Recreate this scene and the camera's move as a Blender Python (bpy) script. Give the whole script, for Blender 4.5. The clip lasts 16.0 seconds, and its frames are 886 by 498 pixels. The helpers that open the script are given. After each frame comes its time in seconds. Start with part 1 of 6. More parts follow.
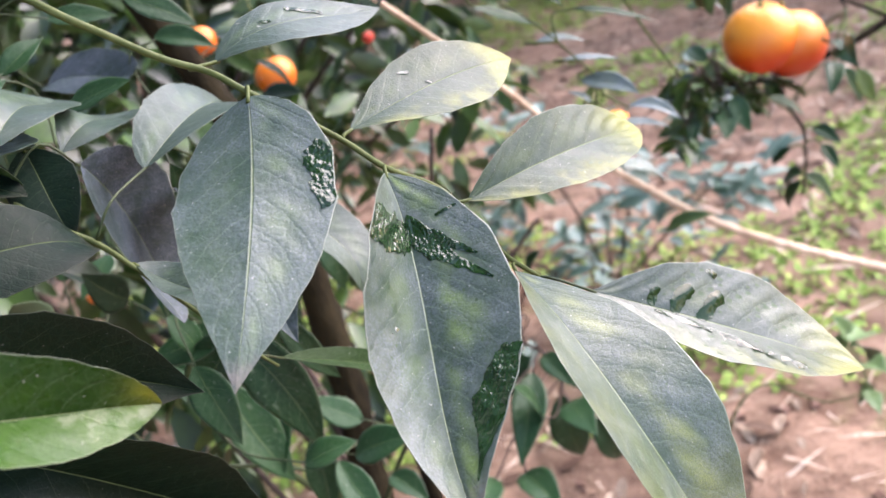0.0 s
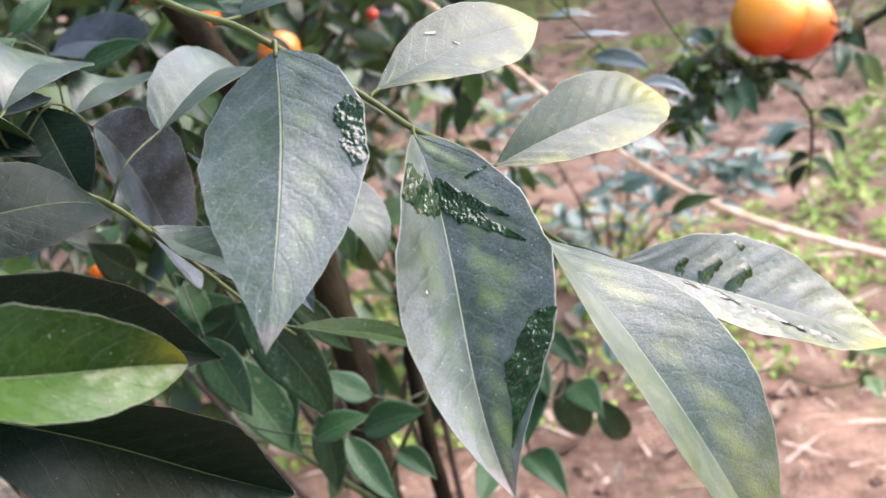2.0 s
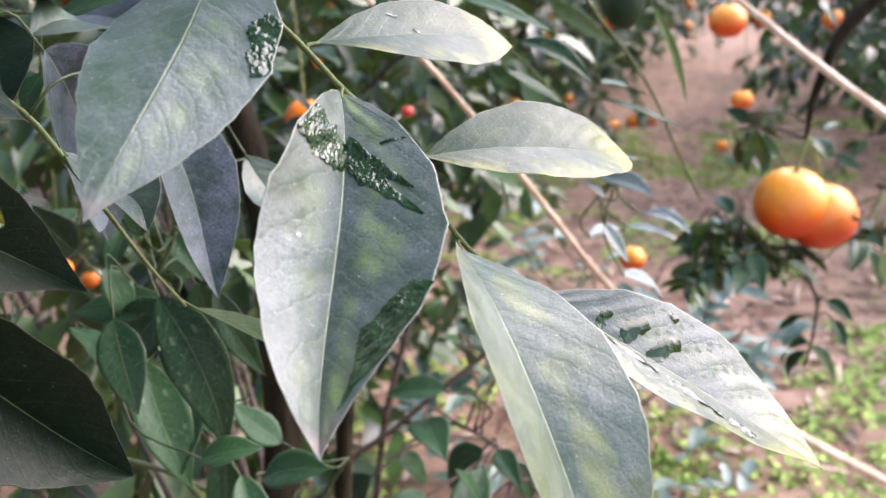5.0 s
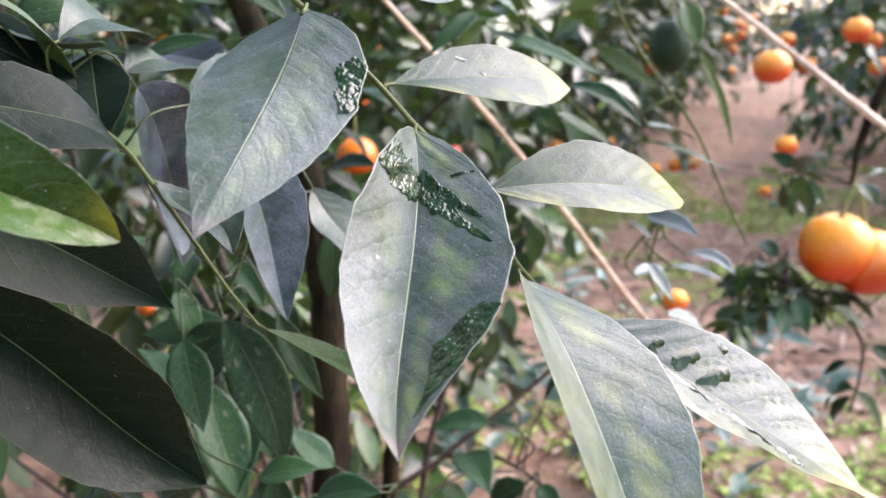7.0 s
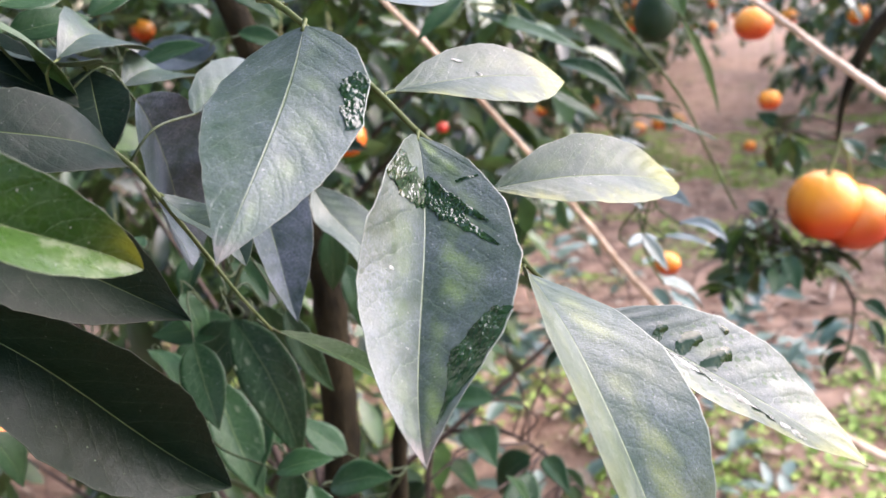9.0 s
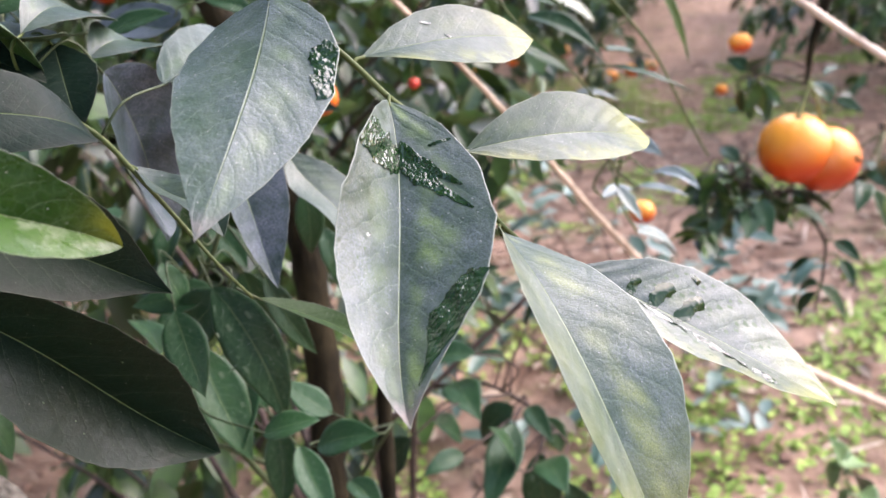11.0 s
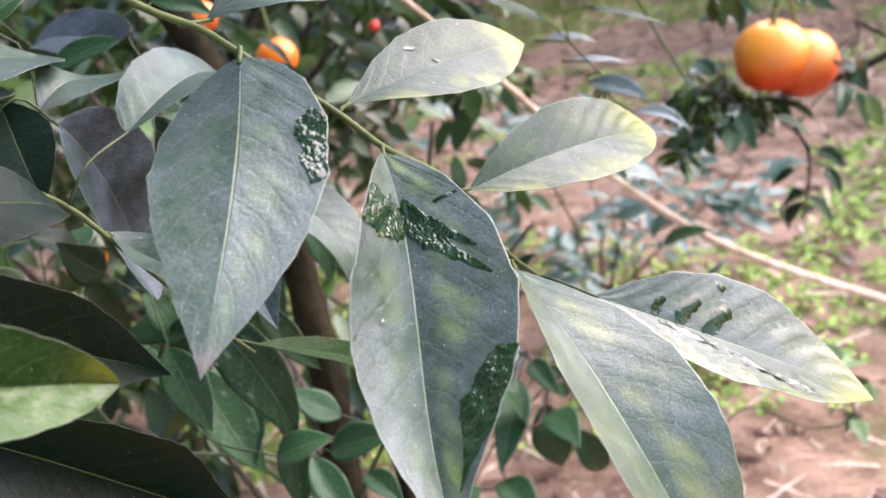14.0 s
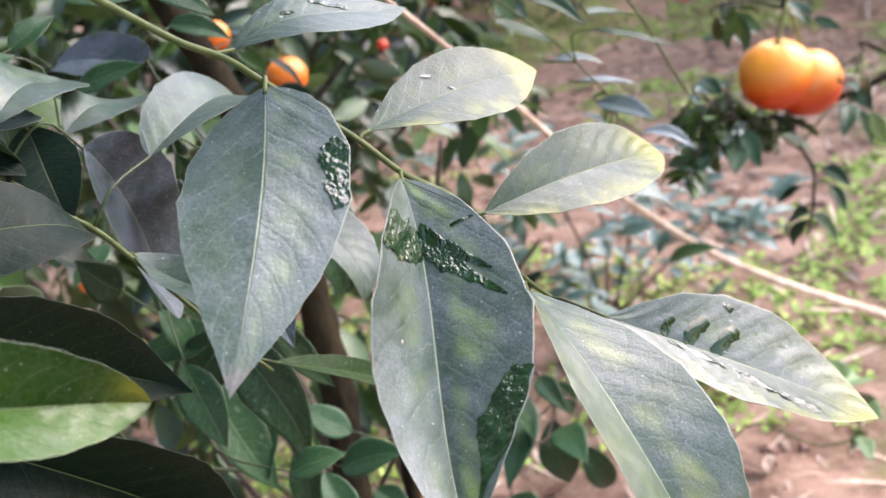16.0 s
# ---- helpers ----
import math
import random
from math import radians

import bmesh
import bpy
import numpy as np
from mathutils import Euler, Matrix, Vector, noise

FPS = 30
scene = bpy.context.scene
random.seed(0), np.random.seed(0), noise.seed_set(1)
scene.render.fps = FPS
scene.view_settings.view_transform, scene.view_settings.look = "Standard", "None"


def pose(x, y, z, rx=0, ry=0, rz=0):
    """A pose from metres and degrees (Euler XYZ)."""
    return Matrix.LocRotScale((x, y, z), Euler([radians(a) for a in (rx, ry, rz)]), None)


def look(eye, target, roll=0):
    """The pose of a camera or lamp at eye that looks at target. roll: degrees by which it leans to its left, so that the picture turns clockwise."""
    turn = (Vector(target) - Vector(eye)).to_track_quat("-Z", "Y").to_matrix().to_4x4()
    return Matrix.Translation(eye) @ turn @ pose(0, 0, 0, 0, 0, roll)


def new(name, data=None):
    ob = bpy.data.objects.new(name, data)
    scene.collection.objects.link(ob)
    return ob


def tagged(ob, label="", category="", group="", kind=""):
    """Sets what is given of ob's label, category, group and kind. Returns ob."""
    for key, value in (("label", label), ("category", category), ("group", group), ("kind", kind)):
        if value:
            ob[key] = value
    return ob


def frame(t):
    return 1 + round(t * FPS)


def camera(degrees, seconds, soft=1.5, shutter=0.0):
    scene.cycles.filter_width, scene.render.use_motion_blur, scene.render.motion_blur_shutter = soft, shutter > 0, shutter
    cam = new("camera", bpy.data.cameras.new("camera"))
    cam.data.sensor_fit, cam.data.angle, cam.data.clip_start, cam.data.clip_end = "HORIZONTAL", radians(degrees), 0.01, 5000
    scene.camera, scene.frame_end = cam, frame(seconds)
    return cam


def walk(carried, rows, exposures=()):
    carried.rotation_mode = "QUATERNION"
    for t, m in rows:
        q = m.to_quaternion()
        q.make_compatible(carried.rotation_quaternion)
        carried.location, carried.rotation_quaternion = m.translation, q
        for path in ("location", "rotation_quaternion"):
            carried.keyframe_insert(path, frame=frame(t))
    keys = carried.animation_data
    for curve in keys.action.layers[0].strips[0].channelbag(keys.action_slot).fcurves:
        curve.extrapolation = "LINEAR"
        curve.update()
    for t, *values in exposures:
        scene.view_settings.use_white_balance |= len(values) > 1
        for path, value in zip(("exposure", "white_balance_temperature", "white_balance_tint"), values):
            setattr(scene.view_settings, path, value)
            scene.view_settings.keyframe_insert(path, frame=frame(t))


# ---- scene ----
cam = camera(54.0, 16.0)
# seconds, eye in metres, turn in degrees
PATH = [
    (0, 0.00000, 0.00000, 0.90000, 64.002, 15.001, 0.003),
    (0.5, -0.00425, 0.00079, 0.89293, 63.692, 14.939, 0.211),
    (1, -0.00432, 0.01076, 0.88787, 62.533, 14.900, -0.060),
    (1.5, -0.00760, 0.00482, 0.89452, 62.247, 14.840, -0.193),
    (2, -0.01223, 0.00349, 0.89415, 63.045, 14.144, -0.052),
    (2.5, -0.01096, 0.00756, 0.88447, 64.856, 12.547, -0.086),
    (3, -0.01170, 0.00933, 0.88206, 66.909, 10.335, -0.015),
    (5.5, 0.01648, 0.00609, 0.83476, 74.453, 1.189, 7.481),
    (6, 0.01212, 0.00357, 0.83484, 75.242, 0.762, 8.182),
    (6.5, 0.01070, -0.00214, 0.84192, 75.886, 1.294, 8.512),
    (7, 0.00796, -0.01115, 0.84054, 76.184, 1.790, 8.794),
    (7.5, 0.00272, -0.02619, 0.84437, 76.114, 2.386, 9.313),
    (8, 0.00018, -0.02581, 0.84891, 75.672, 3.470, 9.324),
    (8.5, -0.00332, -0.02494, 0.85406, 75.326, 3.769, 8.879),
    (9, 0.00347, -0.01620, 0.85272, 74.008, 4.476, 7.315),
    (9.5, 0.00842, -0.01624, 0.85604, 71.240, 5.851, 5.509),
    (12, 0.00250, -0.02033, 0.85652, 70.370, 6.491, 5.035),
    (12.5, 0.00534, 0.00191, 0.85576, 69.251, 8.109, 4.028),
    (13, 0.00248, 0.03320, 0.86384, 66.678, 9.490, 2.049),
    (13.5, 0.00533, 0.02958, 0.87793, 65.379, 10.274, 1.419),
    (14, -0.00409, 0.01547, 0.88984, 64.309, 11.109, 1.241),
    (14.5, -0.00247, 0.01903, 0.89078, 63.600, 11.824, 0.987),
    (15, -0.00156, 0.01734, 0.89335, 63.711, 11.861, 0.966),
    (15.5, -0.00438, 0.01555, 0.89283, 64.458, 11.337, 1.210),
    (16, -0.00631, 0.00951, 0.89576, 65.323, 11.103, 1.560),
]
walk(cam, [(t, pose(x, y, z, rx, ry, rz)) for t, x, y, z, rx, ry, rz in PATH], [(0.0, 2.31, 7000, 27.0), (16.0, 2.31, 7000, 27.0)])

# ---- focus of the small phone lens ----
cam.data.dof.use_dof = True
cam.data.dof.focus_distance = 0.26
cam.data.dof.aperture_fstop = 15.5

# ---- overcast daylight ----
SUN_UP, SUN_ROUND = 41.0, 58.0
world = bpy.data.worlds.new("sky")
scene.world = world
world.use_nodes = True
wn, wl = world.node_tree.nodes, world.node_tree.links
sky = wn.new("ShaderNodeTexSky")
sky.sky_type = "NISHITA"
sky.sun_disc = False
sky.sun_elevation, sky.sun_rotation = radians(SUN_UP), radians(SUN_ROUND)
sky.dust_density, sky.air_density = 1.5, 1.0
wl.new(sky.outputs[0], wn["Background"].inputs[0])
wn["Background"].inputs[1].default_value = 0.145
sun_data = bpy.data.lights.new("sun", "SUN")
sun_data.energy, sun_data.angle, sun_data.color = 1.8, radians(66), (0.91, 0.95, 1.03)
sun = new("sun", sun_data)
sun.matrix_world = look((0, 0, 5), Vector((0, 0, 5)) + Vector((-math.sin(radians(SUN_ROUND)) * math.cos(radians(SUN_UP)), -math.cos(radians(SUN_ROUND)) * math.cos(radians(SUN_UP)), -math.sin(radians(SUN_UP)))))


# ---- materials ----
class Nodes:
    """A node tree with short ways to add nodes to it."""

    def __init__(self, name):
        self.mat = bpy.data.materials.new(name)
        self.mat.use_nodes = True
        self.tree = self.mat.node_tree
        self.bsdf = self.tree.nodes["Principled BSDF"]
        self.out = self.tree.nodes["Material Output"]

    def put(self, socket, value):
        if isinstance(value, bpy.types.NodeSocket):
            self.tree.links.new(value, socket)
        elif isinstance(value, (tuple, list)) and len(value) == 3 and socket.type == "RGBA":
            socket.default_value = (*value, 1)
        else:
            socket.default_value = value

    def math(self, op, a, b=0.0, c=0.0, clamp=False):
        n = self.tree.nodes.new("ShaderNodeMath")
        n.operation, n.use_clamp = op, clamp
        for k, v in enumerate((a, b, c)):
            self.put(n.inputs[k], v)
        return n.outputs[0]

    def ramp(self, value, low, high, to_low=0.0, to_high=1.0):
        n = self.tree.nodes.new("ShaderNodeMapRange")
        n.interpolation_type = "SMOOTHSTEP"
        for k, v in enumerate((value, low, high, to_low, to_high)):
            self.put(n.inputs[k], v)
        return n.outputs[0]

    def mix(self, factor, a, b):
        n = self.tree.nodes.new("ShaderNodeMix")
        n.data_type = "RGBA"
        self.put(n.inputs[0], factor)
        self.put(n.inputs[6], a)
        self.put(n.inputs[7], b)
        return n.outputs[2]

    def noise(self, scale, detail=4.0, rough=0.55, where=None, stretch=None):
        n = self.tree.nodes.new("ShaderNodeTexNoise")
        n.inputs["Scale"].default_value = scale
        n.inputs["Detail"].default_value = detail
        n.inputs["Roughness"].default_value = rough
        where = where or self.coords()
        if stretch:
            m = self.tree.nodes.new("ShaderNodeMapping")
            m.inputs["Scale"].default_value = stretch
            self.tree.links.new(where, m.inputs[0])
            where = m.outputs[0]
        self.tree.links.new(where, n.inputs["Vector"])
        return n.outputs["Fac"]

    def coords(self, kind="Object"):
        return self.tree.nodes.new("ShaderNodeTexCoord").outputs[kind]

    def bump(self, height, strength, distance):
        n = self.tree.nodes.new("ShaderNodeBump")
        n.inputs["Strength"].default_value = strength
        n.inputs["Distance"].default_value = distance
        self.put(n.inputs["Height"], height)
        self.tree.links.new(n.outputs[0], self.bsdf.inputs["Normal"])

    def finish(self, color, rough, spec=0.5):
        self.put(self.bsdf.inputs["Base Color"], color)
        self.put(self.bsdf.inputs["Roughness"], rough)
        self.put(self.bsdf.inputs["Specular IOR Level"], spec)
        return self.mat


def leaf_material(name, green=(0.035, 0.075, 0.035), pale=(0.10, 0.16, 0.06), mottle=0.3, tip_yellow=0.0, edge_yellow=0.0,
                  dust_sheen=0.3, rough=0.42, veins=9.0, scorch=0.0, spec=0.5, white_half=0.0, vary=0.0, glow=0.1, brown=0.0):
    """A citrus leaf's upper face: waxy green with midrib, side veins, pale blotches between them, a dusty film with
    painted sky sheen and a yellowing tip.
    The mesh's UV map runs along the blade (y) and across it (x, midrib at 0.5)."""
    m = Nodes(name)
    uv = m.tree.nodes.new("ShaderNodeSeparateXYZ")
    m.tree.links.new(m.coords("UV"), uv.inputs[0])
    across, along = uv.outputs[0], uv.outputs[1]
    side = m.math("SUBTRACT", across, 0.5)
    c = m.math("MULTIPLY", m.math("ABSOLUTE", side), 2.0)
    line = min(1.0, green[1] / 0.045)
    big, mid, fine = m.noise(45, 3), m.noise(170, 5, 0.6), m.noise(1400, 3, 0.6)
    # side veins sweep towards the tip
    wobble = m.math("MULTIPLY", m.math("SUBTRACT", mid, 0.5), 0.5)
    q = m.math("ADD", m.math("SUBTRACT", m.math("MULTIPLY", along, veins), m.math("MULTIPLY", m.math("POWER", c, 1.3), 1.9)), wobble)
    stagger = m.math("MULTIPLY", m.math("GREATER_THAN", side, 0.0), 0.43)
    f = m.math("FRACT", m.math("ADD", q, stagger))
    to_vein = m.math("ABSOLUTE", m.math("SUBTRACT", f, 0.5))
    vein = m.math("MULTIPLY", m.ramp(to_vein, 0.0, 0.026, 1.0, 0.0), m.ramp(c, 0.6, 1.0, 1.0, 0.0))
    rib = m.ramp(c, 0.005, 0.021, 1.0, 0.0)
    cells = m.tree.nodes.new("ShaderNodeTexVoronoi")
    cells.feature = "DISTANCE_TO_EDGE"
    cells.inputs["Scale"].default_value = 330
    m.tree.links.new(m.coords(), cells.inputs["Vector"])
    net = m.ramp(cells.outputs["Distance"], 0.0, 0.13, 1.0, 0.0)
    grain = m.noise(3200, 2, 0.6)
    own = m.tree.nodes.new("ShaderNodeObjectInfo").outputs["Random"]
    # pale blotches half way to the margin, between the veins
    band = m.math("MULTIPLY", m.ramp(c, 0.06, 0.3), m.ramp(c, 0.4, 0.75, 1.0, 0.0))
    blotch = m.math("MULTIPLY", m.math("MULTIPLY", m.ramp(to_vein, 0.0, 0.4, 0.45, 1.0), band), m.ramp(m.noise(75, 2, 0.4), 0.38, 0.6))
    color = m.mix(m.math("MULTIPLY", m.math("MULTIPLY", blotch, m.ramp(side, -0.04, 0.04, 1.0, 0.25)), mottle * 1.6, clamp=True), m.mix(mid, m.mix(own, tuple(v * (1 - vary) for v in green), tuple(v * (1 + vary) for v in green)), tuple(v * 1.35 for v in green)), pale)
    yellow = m.math("ADD", m.math("MULTIPLY", m.ramp(m.math("ADD", along, m.math("MULTIPLY", big, 0.35)), 0.86, 1.12), tip_yellow),
                    m.math("MULTIPLY", m.math("MULTIPLY", m.ramp(m.math("ADD", c, m.math("MULTIPLY", mid, 0.5)), 0.5, 1.25), m.math("MULTIPLY", m.ramp(side, -0.06, 0.08, 0.1, 1.0), m.ramp(m.noise(95, 3, 0.5), 0.4, 0.6, 0.15, 1.0))), edge_yellow), clamp=True)
    color = m.mix(m.math("MULTIPLY", yellow, 0.85), color, (0.29, 0.305, 0.06))
    color = m.mix(m.math("ADD", m.math("MULTIPLY", vein, 0.42 * line), m.math("MULTIPLY", net, 0.07 * line)), color, (0.20, 0.27, 0.16))
    color = m.mix(m.ramp(grain, 0.35, 0.68, 0.4, 0.0), color, tuple(v * 0.35 for v in green))
    color = m.mix(m.math("MULTIPLY", rib, 0.75 * line**0.5), color, (0.15, 0.20, 0.075))
    # dusty film and dried spray, with the lavender sky sheen painted in
    film = m.math("MULTIPLY", m.ramp(m.math("ADD", m.math("MULTIPLY", big, 0.6), m.math("MULTIPLY", mid, 0.5)), 0.3, 0.8), m.ramp(fine, 0.36, 0.64, dust_sheen * 0.45, dust_sheen * 1.35))
    color = m.mix(film, color, (0.33, 0.345, 0.47))
    # one half paler in patches, the other olive towards the tip
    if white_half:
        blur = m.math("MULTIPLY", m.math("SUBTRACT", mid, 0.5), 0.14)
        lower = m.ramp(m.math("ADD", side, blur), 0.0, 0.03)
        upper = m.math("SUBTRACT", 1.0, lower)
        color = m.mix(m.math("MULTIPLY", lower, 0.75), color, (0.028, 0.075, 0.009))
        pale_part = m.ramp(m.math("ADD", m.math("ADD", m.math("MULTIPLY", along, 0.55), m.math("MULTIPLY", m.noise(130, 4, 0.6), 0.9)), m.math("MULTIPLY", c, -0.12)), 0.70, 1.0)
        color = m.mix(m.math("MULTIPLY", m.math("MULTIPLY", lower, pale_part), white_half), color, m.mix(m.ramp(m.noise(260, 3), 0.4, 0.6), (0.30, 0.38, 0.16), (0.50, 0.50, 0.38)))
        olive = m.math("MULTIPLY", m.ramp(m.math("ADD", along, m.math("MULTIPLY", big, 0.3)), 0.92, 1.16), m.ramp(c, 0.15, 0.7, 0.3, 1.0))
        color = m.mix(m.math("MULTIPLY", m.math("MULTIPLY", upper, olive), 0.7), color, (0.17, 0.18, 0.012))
    # thin edge highlight painted as a pale line on the margin
    margin = m.ramp(m.math("ADD", c, m.math("MULTIPLY", m.math("SUBTRACT", fine, 0.5), 0.03)), 0.972, 0.992)
    color = m.mix(m.math("MULTIPLY", margin, 0.35 * line), color, (0.30, 0.33, 0.24))
    specks = m.ramp(m.noise(900, 1), 0.74, 0.78)
    color = m.mix(m.math("MULTIPLY", specks, 0.5 * line), color, (0.45, 0.45, 0.40))
    if scorch:
        burnt = m.math("MULTIPLY", m.math("MULTIPLY", m.ramp(m.math("ADD", along, m.math("MULTIPLY", mid, 0.14)), 0.95, 1.05), m.ramp(m.noise(420, 3), 0.38, 0.56, 0.35, 1.0)), scorch)
        color = m.mix(burnt, color, (0.15, 0.12, 0.10))
    if brown:
        rust = m.math("MULTIPLY", m.ramp(m.math("ADD", m.math("ADD", m.math("MULTIPLY", c, 0.7), m.math("MULTIPLY", along, 0.35)), m.math("MULTIPLY", big, 0.3)), 0.75, 1.2), m.ramp(side, -0.1, 0.25, 0.35, 1.0))
        color = m.mix(m.math("MULTIPLY", rust, brown), color, (0.17, 0.115, 0.11))
    height = m.math("ADD", m.math("SUBTRACT", m.math("MULTIPLY", m.ramp(to_vein, 0.0, 0.12), 0.07), m.math("MULTIPLY", rib, 0.25)),
                    m.math("ADD", m.math("ADD", m.math("MULTIPLY", fine, 0.18), m.math("MULTIPLY", grain, 0.05)), m.math("MULTIPLY", m.math("ADD", m.math("SUBTRACT", mid, m.math("MULTIPLY", net, 0.1)), m.math("MULTIPLY", big, 5.0)), 0.42)))
    m.bump(height, 0.6, 0.0008)
    m.finish(color, m.ramp(mid, 0.3, 0.7, rough - 0.07, rough + 0.08), spec)
    light = m.tree.nodes.new("ShaderNodeBsdfTranslucent")
    m.put(light.inputs[0], m.mix(0.5, color, (0.16, 0.28, 0.03)))
    both = m.tree.nodes.new("ShaderNodeMixShader")
    both.inputs[0].default_value = glow
    m.tree.links.new(m.bsdf.outputs[0], both.inputs[1])
    m.tree.links.new(light.outputs[0], both.inputs[2])
    m.tree.links.new(both.outputs[0], m.out.inputs[0])
    return m.mat


def foliage_material(name, dark, light, rough=0.45, spec=0.5):
    """Small leaves of a crown, each of its own shade."""
    m = Nodes(name)
    geo = m.tree.nodes.new("ShaderNodeNewGeometry")
    shade = m.mix(geo.outputs["Random Per Island"], dark, light)
    shade = m.mix(m.ramp(m.noise(60, 3), 0.35, 0.75, 0.0, 0.5), shade, tuple(v * 0.7 for v in dark))
    m.bump(m.noise(300, 3), 0.3, 0.001)
    m.finish(shade, rough, spec)
    light_node = m.tree.nodes.new("ShaderNodeBsdfTranslucent")
    m.put(light_node.inputs[0], m.mix(0.5, shade, (0.14, 0.26, 0.03)))
    both = m.tree.nodes.new("ShaderNodeMixShader")
    both.inputs[0].default_value = 0.07
    m.tree.links.new(m.bsdf.outputs[0], both.inputs[1])
    m.tree.links.new(light_node.outputs[0], both.inputs[2])
    m.tree.links.new(both.outputs[0], m.out.inputs[0])
    return m.mat


def bark_material(name, dark, light, scale=1.0):
    m = Nodes(name)
    long = m.noise(90 * scale, 6, 0.65, stretch=(1, 1, 0.25))
    patch = m.noise(22 * scale, 4)
    m.bump(m.math("ADD", long, m.math("MULTIPLY", m.noise(500 * scale, 3), 0.4)), 0.7, 0.003)
    color = m.mix(m.ramp(long, 0.35, 0.7), dark, light)
    return m.finish(m.mix(m.ramp(patch, 0.5, 0.75, 0.0, 0.6), color, tuple(v * 1.6 for v in light)), 0.9, 0.12)


def plain_material(name, low, high, scale, rough=0.6, spec=0.4, bump=0.4, relief=0.001, stretch=None):
    m = Nodes(name)
    n = m.noise(scale, 5, 0.6, stretch=stretch)
    m.bump(m.math("ADD", n, m.math("MULTIPLY", m.noise(scale * 6, 3), 0.5)), bump, relief)
    return m.finish(m.mix(m.ramp(n, 0.3, 0.7), low, high), rough, spec)


def island_material(name, low, high, rough=0.8, spec=0.3):
    m = Nodes(name)
    geo = m.tree.nodes.new("ShaderNodeNewGeometry")
    color = m.mix(geo.outputs["Random Per Island"], low, high)
    color = m.mix(m.ramp(m.noise(120, 4), 0.4, 0.7, 0.0, 0.4), color, tuple(v * 0.55 for v in low))
    m.bump(m.noise(400, 3), 0.4, 0.001)
    return m.finish(color, rough, spec)


def soil_material():
    m = Nodes("soil")
    big, mid, grain = m.noise(1.7, 4), m.noise(11, 6, 0.65), m.noise(85, 5, 0.65)
    color = m.mix(m.ramp(mid, 0.3, 0.7), (0.125, 0.069, 0.042), (0.412, 0.267, 0.182))
    color = m.mix(m.ramp(big, 0.48, 0.68, 0.0, 0.55), color, (0.15, 0.10, 0.07))
    color = m.mix(m.ramp(grain, 0.55, 0.75, 0.0, 0.55), color, (0.55, 0.42, 0.28))
    moss = m.math("MULTIPLY", m.ramp(m.noise(3.1, 5, 0.6), 0.52, 0.66), m.ramp(m.noise(26, 4), 0.4, 0.62))
    color = m.mix(m.math("MULTIPLY", moss, 0.55), color, (0.12, 0.15, 0.04))
    m.bump(m.math("ADD", mid, m.math("MULTIPLY", grain, 0.5)), 0.9, 0.02)
    return m.finish(color, 0.92, 0.25)


def peel_material(name, low, high, spec=0.65):
    m = Nodes(name)
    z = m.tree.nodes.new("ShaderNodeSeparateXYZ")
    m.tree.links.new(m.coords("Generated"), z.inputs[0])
    # painted shading: redder underside, yellow top highlight in the peel colour
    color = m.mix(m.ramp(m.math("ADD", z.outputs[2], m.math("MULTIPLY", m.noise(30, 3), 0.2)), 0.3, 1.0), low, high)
    pores = m.tree.nodes.new("ShaderNodeTexVoronoi")
    pores.inputs["Scale"].default_value = 650
    m.tree.links.new(m.coords(), pores.inputs["Vector"])
    m.bump(m.ramp(pores.outputs["Distance"], 0.1, 0.5), 0.35, 0.0006)
    return m.finish(color, 0.42, spec)


def water_material(name, relief, gloss):
    m = Nodes(name)
    ripples = m.math("MULTIPLY", m.ramp(m.noise(80, 2), 0.46, 0.62), m.noise(640, 2, 0.5))
    m.bump(m.math("ADD", ripples, m.math("MULTIPLY", m.noise(170, 2), 0.5)), 0.9, relief)
    m.finish(m.mix(m.noise(120, 3), (0.005, 0.020, 0.004), (0.010, 0.036, 0.008)), 0.06, gloss)
    return m.mat


LEAF = leaf_material("leaf_grey_green", green=(0.020, 0.046, 0.024), dust_sheen=0.08, rough=0.42, spec=0.5)
LEAF_MAIN = leaf_material("leaf_mottled", green=(0.017, 0.045, 0.018), mottle=0.65, dust_sheen=0.18, scorch=0.8, rough=0.42, spec=0.75, pale=(0.12, 0.20, 0.035))
LEAF_FRONT = leaf_material("leaf_dull_green", green=(0.021, 0.053, 0.025), mottle=0.5, dust_sheen=0.16, scorch=0.6, rough=0.46, spec=0.7, pale=(0.08, 0.14, 0.04))
LEAF_TIP = leaf_material("leaf_yellow_tip", green=(0.020, 0.044, 0.024), mottle=0.3, tip_yellow=1.0, edge_yellow=0.65, dust_sheen=0.045, rough=0.42, spec=0.25, pale=(0.08, 0.12, 0.04))
LEAF_EDGE = leaf_material("leaf_yellow_edge", green=(0.022, 0.046, 0.025), mottle=0.4, tip_yellow=0.8, edge_yellow=0.5, dust_sheen=0.08, rough=0.40, spec=0.6, pale=(0.10, 0.135, 0.05))
LEAF_DROOP = leaf_material("leaf_yellow_mottled", green=(0.032, 0.062, 0.026), mottle=0.55, tip_yellow=0.5, edge_yellow=0.22, dust_sheen=0.15, rough=0.42, spec=0.6, pale=(0.17, 0.21, 0.045))
LEAF_FRESH = leaf_material("leaf_fresh_green", green=(0.006, 0.029, 0.002), pale=(0.022, 0.065, 0.005), mottle=0.3, edge_yellow=0.15, tip_yellow=0.1, dust_sheen=0.008, rough=0.28, spec=0.2, white_half=0.22, glow=0.05)
